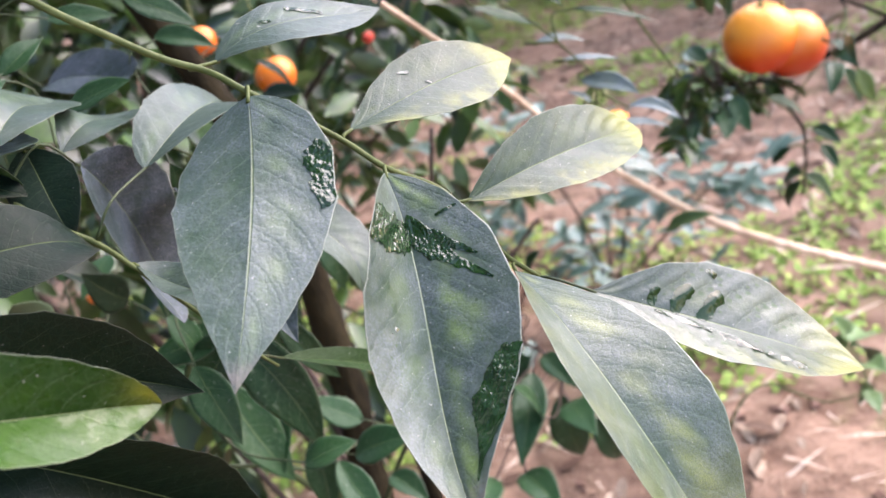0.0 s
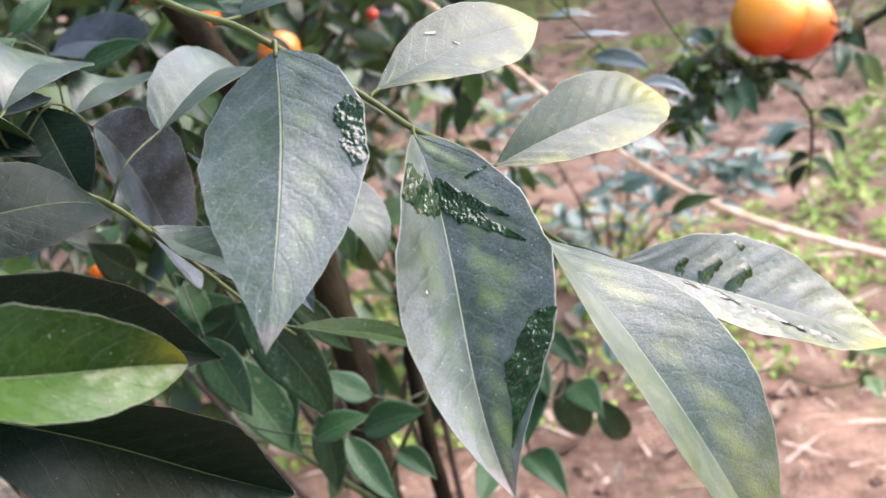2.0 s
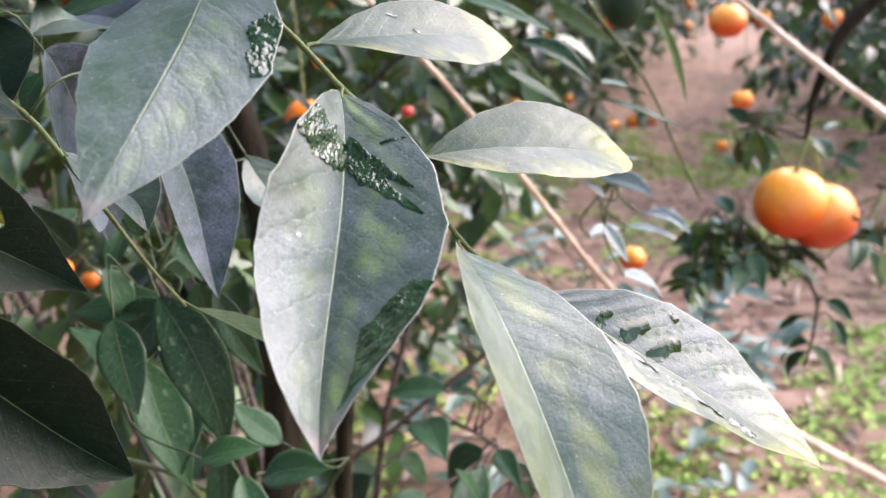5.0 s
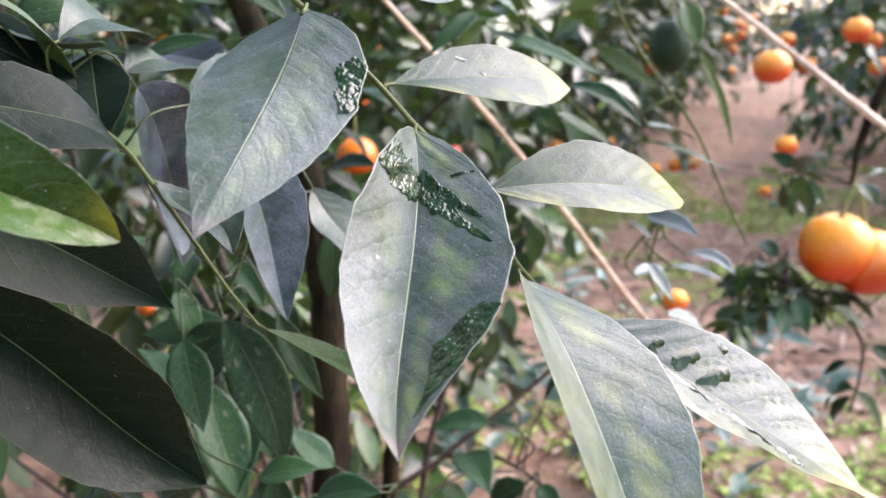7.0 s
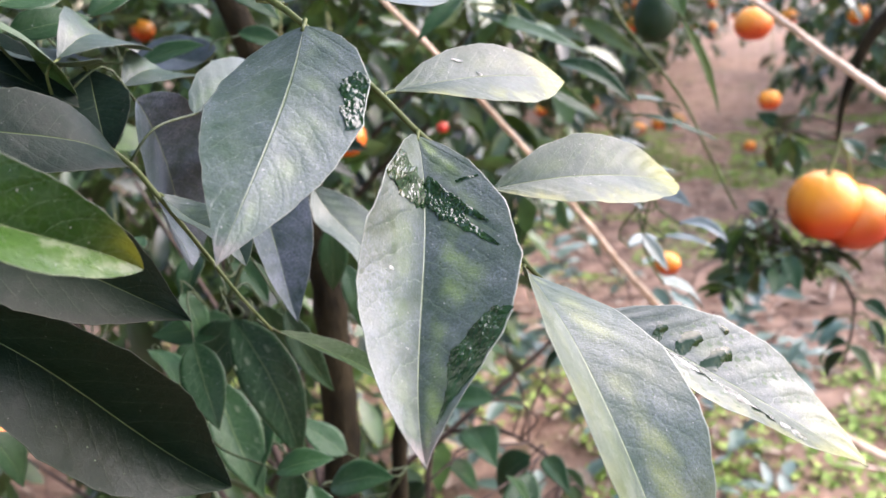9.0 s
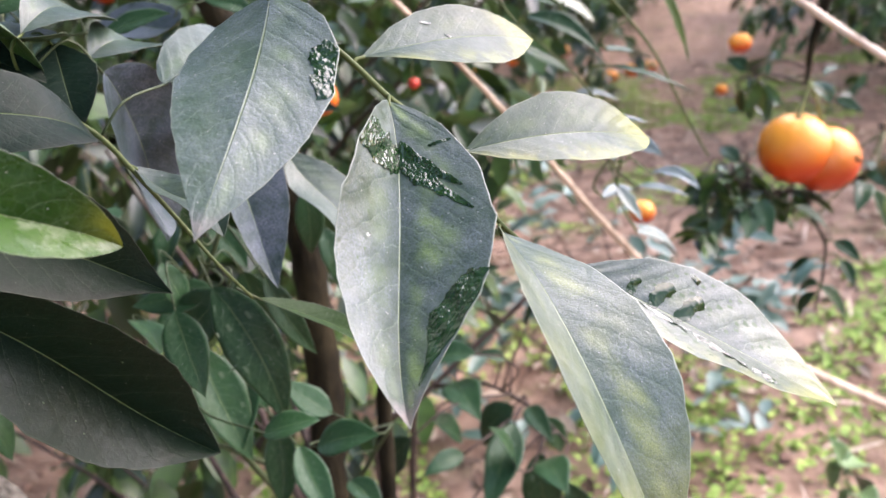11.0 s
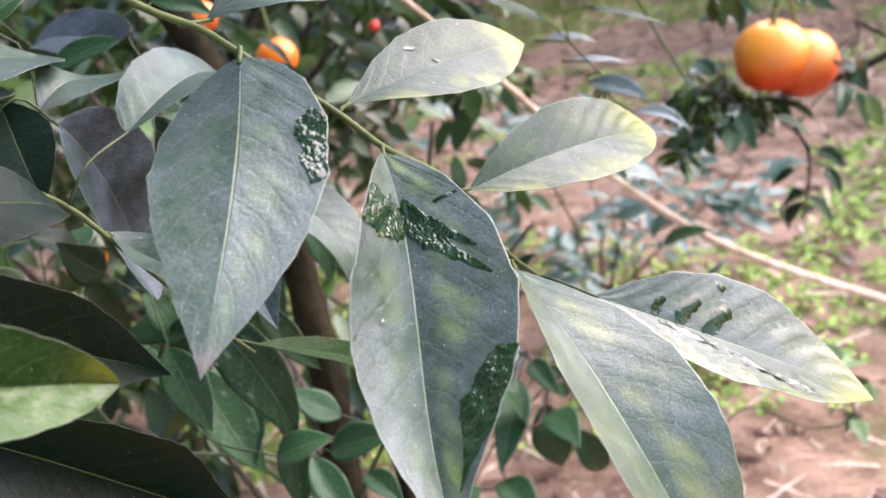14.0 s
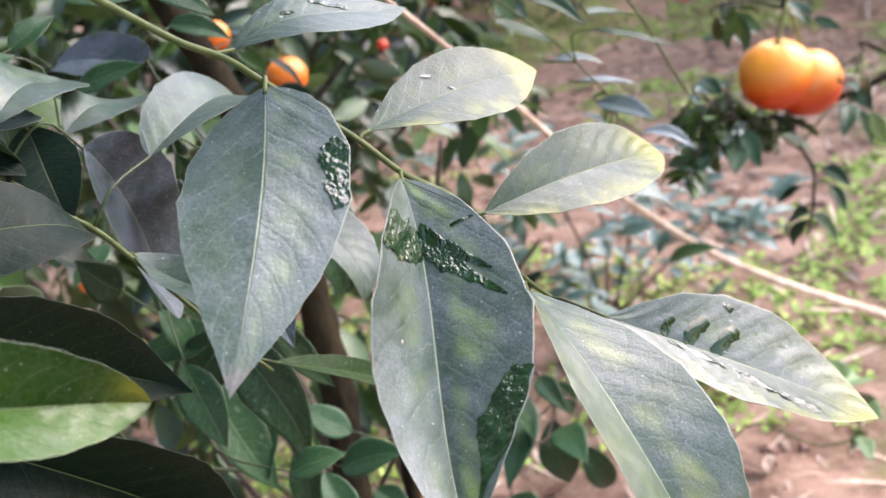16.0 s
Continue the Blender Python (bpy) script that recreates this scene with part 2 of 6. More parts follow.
# shade among the left-hand leaves is put into these near-black greens
LEAF_SHADED = leaf_material("leaf_shaded_dark", green=(0.004, 0.013, 0.005), pale=(0.008, 0.022, 0.012), mottle=0.2, dust_sheen=0.004, rough=0.40, spec=0.16, glow=0.02)
LEAF_BROWNED = leaf_material("leaf_shaded_browned", green=(0.004, 0.013, 0.005), pale=(0.006, 0.018, 0.006), mottle=0.2, dust_sheen=0.006, rough=0.42, spec=0.1, glow=0.02, brown=0.1)
LEAF_DEEP_SHADE = leaf_material("leaf_deep_shade_grey", green=(0.004, 0.012, 0.007), pale=(0.006, 0.018, 0.009), mottle=0.2, dust_sheen=0.004, rough=0.44, scorch=0.12, spec=0.08, glow=0.02, brown=0.05)
LEAF_OLIVE = leaf_material("leaf_olive", green=(0.05, 0.11, 0.010), pale=(0.12, 0.17, 0.03), mottle=0.2, edge_yellow=0.3, dust_sheen=0.05, rough=0.4)
LEAF_PURPLE = leaf_material("leaf_dull_purple", green=(0.016, 0.036, 0.030), pale=(0.035, 0.06, 0.05), mottle=0.2, dust_sheen=0.27, spec=0.2, rough=0.45, glow=0.03)
UNDER = foliage_material("leaf_underside", (0.07, 0.11, 0.06), (0.09, 0.13, 0.07), 0.6, 0.3)
STALK_DARK = plain_material("leaf_stalk_green", (0.018, 0.035, 0.010), (0.04, 0.06, 0.018), 200, 0.6)
MID_LEAF = leaf_material("leaf_shade_green", green=(0.012, 0.046, 0.014), pale=(0.03, 0.08, 0.025), dust_sheen=0.012, rough=0.38, spec=0.18, vary=0.65, glow=0.05)
LEAF_DIM = leaf_material("leaf_dim_olive", green=(0.012, 0.034, 0.006), pale=(0.02, 0.05, 0.01), mottle=0.2, dust_sheen=0.004, rough=0.45, spec=0.1, glow=0.05)
# bluish-white sheen of the bough's lit leaves, put into their base colour
LEAF_PALE = leaf_material("leaf_pale_sheen", green=(0.10, 0.15, 0.11), pale=(0.2, 0.25, 0.2), mottle=0.2, dust_sheen=0.3, rough=0.38)
LEAF_WEED = leaf_material("leaf_weed", green=(0.10, 0.20, 0.05), pale=(0.2, 0.3, 0.1), mottle=0.4, dust_sheen=0.1, rough=0.5)
WET = water_material("wet_leaf", 0.0011, 0.5)
WET_CALM = water_material("wet_leaf_calm", 0.0006, 0.25)
TWIG = plain_material("green_twig", (0.050, 0.070, 0.017), (0.092, 0.115, 0.036), 160, 0.55, 0.2, 0.4, 0.0006)
DARK_TWIG = plain_material("dark_twig", (0.03, 0.02, 0.014), (0.09, 0.06, 0.045), 120, 0.75, 0.3, 0.5, 0.001)
BARK = bark_material("bark", (0.008, 0.0065, 0.003), (0.027, 0.021, 0.010))
BARK_PALE = bark_material("lichen_bark", (0.05, 0.045, 0.035), (0.24, 0.22, 0.18), 1.6)
STRAW = plain_material("dry_stalk", (0.50, 0.36, 0.25), (0.80, 0.65, 0.50), 60, 0.6, 0.4, 0.4, 0.0008, (1, 1, 0.3))
STRAW_DULL = plain_material("weathered_stalk", (0.40, 0.29, 0.20), (0.70, 0.56, 0.41), 60, 0.7, 0.3, 0.4, 0.0008, (1, 1, 0.3))
FOLIAGE = foliage_material("crown_leaves", (0.004, 0.017, 0.004), (0.07, 0.14, 0.03), 0.34, 0.55)
FOLIAGE_BLUE = foliage_material("shrub_leaves", (0.06, 0.13, 0.09), (0.16, 0.25, 0.19), 0.35, 0.7)
SOIL = soil_material()
WEED = island_material("weed_leaves", (0.17, 0.30, 0.04), (0.42, 0.54, 0.12), 0.6, 0.4)
LITTER = island_material("leaf_litter", (0.09, 0.045, 0.026), (0.58, 0.45, 0.32))
CLOD = island_material("soil_clods", (0.12, 0.07, 0.05), (0.30, 0.18, 0.13), 0.95, 0.2)
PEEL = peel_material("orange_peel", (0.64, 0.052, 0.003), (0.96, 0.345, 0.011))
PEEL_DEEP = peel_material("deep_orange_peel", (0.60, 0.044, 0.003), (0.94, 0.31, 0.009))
PEEL_SHADE = peel_material("shaded_orange_peel", (0.80, 0.13, 0.003), (0.88, 0.22, 0.004))
PEEL_GREEN = peel_material("green_peel", (0.010, 0.030, 0.012), (0.020, 0.048, 0.022), 0.2)
PEEL_RED = peel_material("red_peel", (0.55, 0.02, 0.012), (0.65, 0.06, 0.02))
CALYX = plain_material("calyx", (0.10, 0.13, 0.03), (0.20, 0.20, 0.07), 300, 0.7)


# ---- building helpers ----
def part(name, bm, material, parent=None, label=""):
    """A bmesh as one mesh object, under a thing or a part."""
    mesh = bpy.data.meshes.new(name)
    bm.to_mesh(mesh)
    bm.free()
    for one in material if isinstance(material, (list, tuple)) else [material]:
        mesh.materials.append(one)
    for p in mesh.polygons:
        p.use_smooth = True
    ob = new(name, mesh)
    ob.parent = parent
    return tagged(ob, label) if label else ob


def unit(v):
    return v / np.linalg.norm(v)


def curve_points(points, steps=6):
    """A smooth line through the points (Catmull-Rom)."""
    p = np.array(points, float)
    p = np.vstack([2 * p[0] - p[1], p, 2 * p[-1] - p[-2]])
    out = []
    for a, b, c, d in zip(p, p[1:], p[2:], p[3:]):
        for t in np.arange(steps) / steps:
            out.append(0.5 * (2 * b + (c - a) * t + (2 * a - 5 * b + 4 * c - d) * t * t + (3 * b - a - 3 * c + d) * t**3))
    return np.array(out + [p[-2]])


def add_tube(bm, points, r0, r1, sides=8, rough=0.0, steps=6, knots=0.0):
    """A tapering round stem along the points, slightly uneven."""
    line = curve_points(points, steps)
    rings, prev = [], None
    for k, at in enumerate(line):
        ahead = unit(line[min(k + 1, len(line) - 1)] - line[max(k - 1, 0)])
        side = prev - ahead * (prev @ ahead) if prev is not None else np.cross(ahead, (0.31, 0.2, 0.93))
        side = unit(side)
        prev, up = side, np.cross(ahead, side)
        r = r0 + (r1 - r0) * k / (len(line) - 1)
        r *= 1 + knots * max(0.0, math.sin(k * 2.1)) ** 6
        ring = []
        for j in range(sides):
            a = 2 * math.pi * j / sides
            off = side * math.cos(a) + up * math.sin(a)
            wob = 1 + rough * noise.noise(Vector(at * 60 + off * 2))
            ring.append(bm.verts.new(at + off * r * wob))
        rings.append(ring)
    for a, b in zip(rings, rings[1:]):
        for j in range(sides):
            bm.faces.new((a[j], a[(j + 1) % sides], b[(j + 1) % sides], b[j]))
    bm.faces.new(rings[0][::-1])
    bm.faces.new(rings[-1])


class Blade:
    """The shape of one leaf: a bent, twisted and folded blade round its midrib."""

    def __init__(self, base, tip, normal, bend=0.03, sway=0.0, width=0.24, fold_l=0.2, fold_r=0.2, rise=0.75, fall=0.85, twist=0.0, curl=0.0, ruffle=0.003):
        self.base, self.tip = np.array(base), np.array(tip)
        self.n0, self.v = np.array(normal, float), (bend, sway, width, fold_l, fold_r, rise, fall, twist, curl, ruffle)

    def at(self, s, u, lift=0.0):
        """The place at s along (0 to 1) and u across (-1 to 1, right side plus), lifted off the face."""
        bend, sway, width, fl, fr, a, b, twist, curl, ruffle = self.v
        line = self.tip - self.base
        size = np.linalg.norm(line)
        d = line / size
        n = unit(self.n0 - d * (self.n0 @ d))
        side = np.cross(d, n)

        def mid(t):
            return self.base + line * t + size * (4 * t * (1 - t) * (bend * n + sway * side) + 8 * t * (1 - t) * (1 - 2 * t) * curl * n)

        e = 0.012
        tan = unit(mid(min(s + e, 1.0)) - mid(max(s - e, 0.0)))
        turn = twist * (s - 0.5)
        nn = n * math.cos(turn) + side * math.sin(turn)
        nn = unit(nn - tan * (nn @ tan))
        across = np.cross(tan, nn)
        top = a / (a + b)
        g = max(s, 1e-6) ** a * max(1 - s, 1e-6) ** b / (top**a * (1 - top) ** b)
        f = fr if u >= 0 else fl
        w = width * size * g
        c = abs(u)
        # blade between the veins swells a little, and the margin waves
        swell = ruffle * size * math.sin(math.pi * c) * g * math.sin(2 * math.pi * (9 * s - 1.9 * c**1.3 + (0.43 if u > 0 else 0)))
        wave = 0.8 * ruffle * size * c * c * g * math.sin(17 * s + (2.0 if u > 0 else 0.4) + self.base[0] * 300)
        edge = 1 + (0.022 * math.sin(57 * s + 9 * math.sin(13 * s)) * c**6)
        flat = math.copysign(1, u) * across * math.cos(f) + nn * math.sin(f)
        up = nn * math.cos(f) - math.copysign(1, u) * across * math.sin(f)
        return mid(s) + w * c * edge * flat + up * (swell + wave + lift)

    def build(self, material, parent, label="", name="leaf", rows=44, cols=9, thick=0.0003):
        bm = bmesh.new()
        uv = bm.loops.layers.uv.new("UVMap")
        half = [0.02, 0.06] + [(k / cols) ** 0.85 for k in range(1, cols)] + [0.985, 1.0] if cols > 4 else [(k / cols) ** 0.85 for k in range(1, cols + 1)]
        spread = [-c for c in half[::-1]] + [0.0] + half
        cols = len(half)
        run = [0.5 - 0.5 * math.cos(math.pi * min(max(k / rows, 0.008), 0.994)) for k in range(rows + 1)]
        grids = []
        for lift in (0.0, -thick):
            grids.append([[bm.verts.new(self.at(s, u, lift * (1 - 0.6 * abs(u) ** 4))) for u in spread] for s in run])

        def face(verts, spots, slot):
            f = bm.faces.new(verts)
            f.material_index = slot
            for loop, (s, u) in zip(f.loops, spots):
                loop[uv].uv = (0.5 + u / 2, s)

        for slot, grid in enumerate(grids):
            for i in range(rows):
                for j in range(2 * cols):
                    ids = [(i, j), (i + 1, j), (i + 1, j + 1), (i, j + 1)]
                    if not slot:
                        ids = ids[::-1]
                    face([grid[a][b] for a, b in ids], [(run[a], spread[b]) for a, b in ids], slot)
        for j in (0, 2 * cols):
            for i in range(rows):
                ids = [(0, i), (0, i + 1), (1, i + 1), (1, i)]
                face([grids[g][k][j] for g, k in ids], [(run[k], spread[j]) for g, k in ids], 0)
        bm.normal_update()
        bmesh.ops.recalc_face_normals(bm, faces=bm.faces)
        ob = part(name, bm, [material, UNDER], parent, label)
        return ob

    def film(self, streams, parent, label, seed=0.0, step=0.003, depth=0.00028, ragged=0.35, water=WET):
        """Water lying on the face: streams are (s, u, breadth, s, u, breadth), tapering from one place to the other."""
        bm = bmesh.new()
        wide = self.v[2]
        ends = [(q[k], q[k + 1], q[k + 2]) for q in streams for k in (0, 3)]
        low = max(min(s - 1.6 * r for s, u, r in ends), 0.02), max(min(u - 1.6 * r / wide for s, u, r in ends), -0.985)
        high = min(max(s + 1.6 * r for s, u, r in ends), 0.97), min(max(u + 1.6 * r / wide for s, u, r in ends), 0.985)

        def wet(s, u):
            best, at = -9.0, np.array([s, u * wide])
            for s0, u0, r0, s1, u1, r1 in streams:
                p0, p1 = np.array([s0, u0 * wide]), np.array([s1, u1 * wide])
                f = min(1.0, max(0.0, (at - p0) @ (p1 - p0) / ((p1 - p0) @ (p1 - p0) + 1e-9)))
                r = r0 + (r1 - r0) * f
                r *= 1 + ragged * (noise.noise(Vector((s * 30 + seed, u * 9, seed))) + 0.4 * noise.noise(Vector((s * 85, u * 24, seed))))
                best = max(best, r - np.linalg.norm(at - p0 - f * (p1 - p0)))
            return best

        ns, nu = max(6, int((high[0] - low[0]) / step)), max(6, int((high[1] - low[1]) * wide / step))
        grid = {}
        for i in range(ns + 1):
            for j in range(nu + 1):
                s, u = low[0] + (high[0] - low[0]) * i / ns, low[1] + (high[1] - low[1]) * j / nu
                w = wet(s, u)
                if w > -0.6 * step:
                    lump = noise.noise(Vector((s * 75, u * 26, seed))) + 0.5 * noise.noise(Vector((s * 200, u * 70, seed)))
                    rim = min(1.0, max(0.0, w + 0.6 * step) / (3.0 * step))
                    grid[i, j] = bm.verts.new(self.at(s, u, 0.00008 + depth * math.sqrt(rim) * (1 + 0.7 * lump)))
        for i in range(ns):
            for j in range(nu):
                ids = [(i, j), (i, j + 1), (i + 1, j + 1), (i + 1, j)]
                if all(k in grid for k in ids):
                    bm.faces.new([grid[k] for k in ids])
        for v in [v for v in bm.verts if not v.link_faces]:
            bm.verts.remove(v)
        return part("wet_patch", bm, water, parent, label)


def leaf_cloud(spots, ahead, normals, sizes, wide=0.42, seed=0):
    """One mesh of many small folded leaves, each with its own place, direction, face and length."""
    rng = np.random.default_rng(seed)
    n = len(spots)
    ahead = ahead / np.linalg.norm(ahead, axis=1)[:, None]
    normals = normals - ahead * (normals * ahead).sum(1)[:, None]
    normals = normals / np.maximum(np.linalg.norm(normals, axis=1), 1e-6)[:, None]
    side = np.cross(ahead, normals)
    rows = [(0.0, 0.0), (0.25, 0.75), (0.55, 1.0), (0.82, 0.62), (1.0, 0.0)]
    droop, fold = rng.uniform(0.05, 0.35, n), rng.uniform(0.1, 0.55, n)
    verts = []
    for s, w in rows:
        mid = spots + ahead * (s * sizes)[:, None] - normals * (droop * s * s * sizes)[:, None]
        if w == 0:
            verts.append(mid)
            continue
        half = (w * wide * 0.5 * sizes)[:, None]
        up = normals * (np.sin(fold)[:, None] * half)
        verts += [mid - side * half * np.cos(fold)[:, None] + up, mid, mid + side * half * np.cos(fold)[:, None] + up]
    k = len(verts)
    co = np.stack(verts, 1).reshape(-1, 3)
    shape = [(0, 2, 1), (0, 3, 2)]
    for r in (1, 4):
        shape += [(r, r + 1, r + 4, r + 3), (r + 1, r + 2, r + 5, r + 4)]
    shape += [(7, 8, 10), (8, 9, 10)]
    faces = [tuple(int(i * k + v) for v in f) for i in range(n) for f in shape]
    mesh = bpy.data.meshes.new("leaves")
    mesh.from_pydata(co.tolist(), [], faces)
    mesh.polygons.foreach_set("use_smooth", [True] * len(faces))
    return mesh


def sprays(rng, centres, outwards, leaves, length, leaf_size, flat=0.5, hang=0.2):
    """Leafy sprays: from each centre a short twig goes outwards, with leaves on alternate sides. Returns the arrays of leaf_cloud and the twigs."""
    spots, ahead, normals, sizes, twigs = [], [], [], [], []
    for c, o in zip(centres, outwards):
        o = unit(o + rng.normal(0, 0.25, 3) - np.array([0, 0, hang]))
        side = unit(np.cross(o, (0, 0, 1)) + rng.normal(0, 0.1, 3))
        end = c + o * length * rng.uniform(0.7, 1.2)
        twigs.append((c - o * length * 0.4, (c + end) / 2 + rng.normal(0, 0.1 * length, 3), end))
        for k in range(leaves):
            f = (k + 0.6) / leaves
            spots.append(c + (end - c) * f)
            ahead.append(o * 0.6 + side * (1 if k % 2 else -1) * rng.uniform(0.5, 1.2) + rng.normal(0, 0.25, 3) + np.array([0, 0, -hang]))
            normals.append(np.array([0, 0, 1.0]) * (1 - flat) + rng.normal(0, flat, 3) + np.array([0, 0, 0.35]))
            sizes.append(leaf_size * rng.uniform(0.65, 1.2))
    return np.array(spots), np.array(ahead), np.array(normals), np.array(sizes), twigs


def link_mesh(name, mesh, material, parent, label="", kind=""):
    mesh.materials.append(material)
    ob = new(name, mesh)
    ob.parent = parent
    return tagged(ob, label, kind=kind)


def fruit(centre, size, material, label, stem_to=None, squash=0.88, tilt=(0, 0), group="ripe mandarins", category="fruit", name="mandarin"):
    """A round citrus fruit with a dimpled top, its calyx and its stalk."""
    bm = bmesh.new()
    bmesh.ops.create_uvsphere(bm, u_segments=40, v_segments=24, radius=0.5)
    for v in bm.verts:
        x, y, z = v.co
        r = math.hypot(x, y) * 2
        ang = math.atan2(y, x)
        ridge = 1 + 0.012 * math.cos(9 * ang) * (1 - r) + 0.02 * noise.noise(v.co * 3 + Vector(centre) * 7)
        dip = 0.075 * math.exp(-((r / 0.22) ** 2)) * (1 if z > 0 else 0.55)
        v.co = Vector((x * ridge, y * ridge, z * squash * ridge - math.copysign(dip, z)))
    bmesh.ops.scale(bm, vec=(size, size, size), verts=bm.verts)
    ob = part(name, bm, material, None, label)
    ob.matrix_world = pose(*centre, tilt[0], tilt[1], 0)
    tagged(ob, label, category, group)
    top = size * (0.5 * squash - 0.07)
    bm = bmesh.new()
    for k in range(5):
        a = 2 * math.pi * k / 5
        tipv = bm.verts.new((math.cos(a) * size * 0.11, math.sin(a) * size * 0.11, top + size * 0.018))
        l = bm.verts.new((math.cos(a - 0.5) * size * 0.055, math.sin(a - 0.5) * size * 0.055, top + size * 0.02))
        r = bm.verts.new((math.cos(a + 0.5) * size * 0.055, math.sin(a + 0.5) * size * 0.055, top + size * 0.02))
        mid = bm.verts.new((0, 0, top + size * 0.045))
        bm.faces.new((mid, l, tipv))
        bm.faces.new((mid, tipv, r))
    bmesh.ops.remove_doubles(bm, verts=bm.verts, dist=1e-5)
    part("calyx", bm, CALYX, ob, "small green star-shaped calyx")
    bm = bmesh.new()
    end = ob.matrix_world.inverted() @ Vector(stem_to) if stem_to else Vector((0.05 * size, 0.02 * size, top + size * 0.6))
    start = Vector((0, 0, top + size * 0.02))
    add_tube(bm, [start, start.lerp(end, 0.5) + Vector((0.03, 0.02, 0.04)) * size, end], size * 0.028, size * 0.022, 6)
    part("stalk", bm, CALYX, ob)
    return ob


# ---- ground ----
def graded(low, high, fine, centre, count):
    """Grid lines, close together near the centre and ever wider apart towards the ends."""
    t = np.linspace(-1, 1, count)
    reach = np.where(t < 0, centre - low, high - centre)
    return centre + np.sign(t) * reach * (fine * np.abs(t) + (1 - fine) * np.abs(t) ** 5)


def ground_height(x, y):
    v = Vector((x, y, 0))
    near = 1 / (1 + 0.02 * (x * x + y * y))
    return (0.035 * noise.noise(v * 0.9) + 0.018 * noise.noise(v * 3.1) + 0.010 * noise.noise(v * 9.0) * near + 0.006 * noise.noise(v * 23.0) * near)


def build_ground():
    xs, ys = graded(-90, 90, 0.045, 0.4, 190), graded(-60, 140, 0.05, 2.2, 230)
    co = [(float(x), float(y), ground_height(x, y)) for y in ys for x in xs]
    nx = len(xs)
    faces = [(j * nx + i, j * nx + i + 1, (j + 1) * nx + i + 1, (j + 1) * nx + i) for j in range(len(ys) - 1) for i in range(nx - 1)]
    mesh = bpy.data.meshes.new("ground")
    mesh.from_pydata(co, [], faces)
    mesh.polygons.foreach_set("use_smooth", [True] * len(faces))
    mesh.materials.append(SOIL)
    tagged(new("ground", mesh), "bare reddish-brown orchard soil with moss and litter", "ground", kind="structure")


build_ground()
# ---- near branch ----
tree = tagged(new("citrus_tree"), "young citrus tree with dusty mottled leaves, some wet with spray", "tree")
tree.empty_display_size = 0.05
blades, mid_blades, sapling_blades, bough_blades, fruiting_blades, vine_blades = [], [], [], [], [], []
fruiting = tagged(new("citrus_tree"), "fruiting citrus tree with small leaves and ripe fruit", "tree")
shrub = tagged(new("low_shrub"), "low shrub with small bluish-green leaves on bare soil", "shrub")
vine = tagged(new("weed_plant"), "trailing weed with thin green stem and pale leaves", "weed")
sapling = tagged(new("citrus_sapling"), "small citrus sapling with dark stems and sparse leaves", "sapling")
bough = tagged(new("citrus_bough"), "drooping leafy bough with long dark and pale leaves", "branch")
blade = Blade((-0.0697, 0.2353, 0.8486), (-0.0772, 0.166, 0.7979), (0.2673, -0.2972, 0.9167), 0.025, -0.029, 0.254, -0.141, -0.139, 0.549, 1.112, -0.646, -0.018, 0.003)
ob = blade.build(LEAF_FRONT, tree, "broad dusty green leaf with a wet edge")
blades.append(blade)
blade.film([(0.275, -0.88, 0.062, 0.385, -0.92, 0.045)], ob, "wet dark patch of spray water", 7.7)
blade = Blade((-0.0412, 0.2456, 0.8133), (-0.0306, 0.157, 0.751), (0.332, 0.347, 0.877), -0.076, -0.044, 0.256, 0.827, 0.437, 0.828, 1.102, 0.604, 0.038, 0.004)
ob = blade.build(LEAF_MAIN, tree, "mottled green leaf with wet streaks and scorched tip")
blades.append(blade)
blade.film([(0.20, 0.18, 0.05, 0.205, 0.55, 0.062), (0.205, 0.55, 0.062, 0.20, 0.9, 0.05)], ob, "wet dark patch of spray water", 1.3)
blade.film([(0.185, -0.08, 0.04, 0.25, -0.25, 0.032), (0.25, -0.25, 0.03, 0.36, -0.78, 0.005), (0.20, -0.2, 0.03, 0.29, -0.72, 0.005)], ob, "wet streaks of spray water", 2.6)
blade.film([(0.60, -0.86, 0.05, 0.70, -0.74, 0.082), (0.70, -0.74, 0.08, 0.79, -0.72, 0.05), (0.79, -0.72, 0.035, 0.88, -0.6, 0.012)], ob, "wet dark patch of spray water", 4.1, depth=0.00018, ragged=0.22)
blade.film([(0.47, 0.50, 0.006, 0.485, 0.58, 0.005)], ob, "small bead of water", 5.5, 0.0022, 0.0002, 0.2)
blade.film([(0.163, -0.5, 0.004, 0.15, -0.9, 0.003)], ob, "thin line of water", 2.2, 0.0025, 0.0002, 0.3)
blade = Blade((-0.0497, 0.253, 0.8267), (0.0042, 0.3149, 0.8199), (0.701, -0.009, 0.713), 0.043, -0.011, 0.186, 0.143, 0.042, 1.151, 1.041, 0.525, -0.005, 0.003)
ob = blade.build(LEAF_TIP, tree, "small leaf yellowing at its tip")
blades.append(blade)
blade.film([(0.38, -0.66, 0.007, 0.42, -0.56, 0.009)], ob, "small drop of spray water", 8.0, 0.003)
blade.film([(0.455, -0.12, 0.007, 0.465, -0.04, 0.007)], ob, "small drop of spray water", 8.8, 0.003)
blade = Blade((-0.0205, 0.2588, 0.7927), (0.046, 0.3284, 0.7769), (0.761, -0.251, 0.598), 0.058, -0.004, 0.167, 0.258, 0.327, 0.904, 0.778, -0.296, 0.007, 0.006)
ob = blade.build(LEAF_TIP, tree, "dusty leaf with a broad yellow tip")
blades.append(blade)
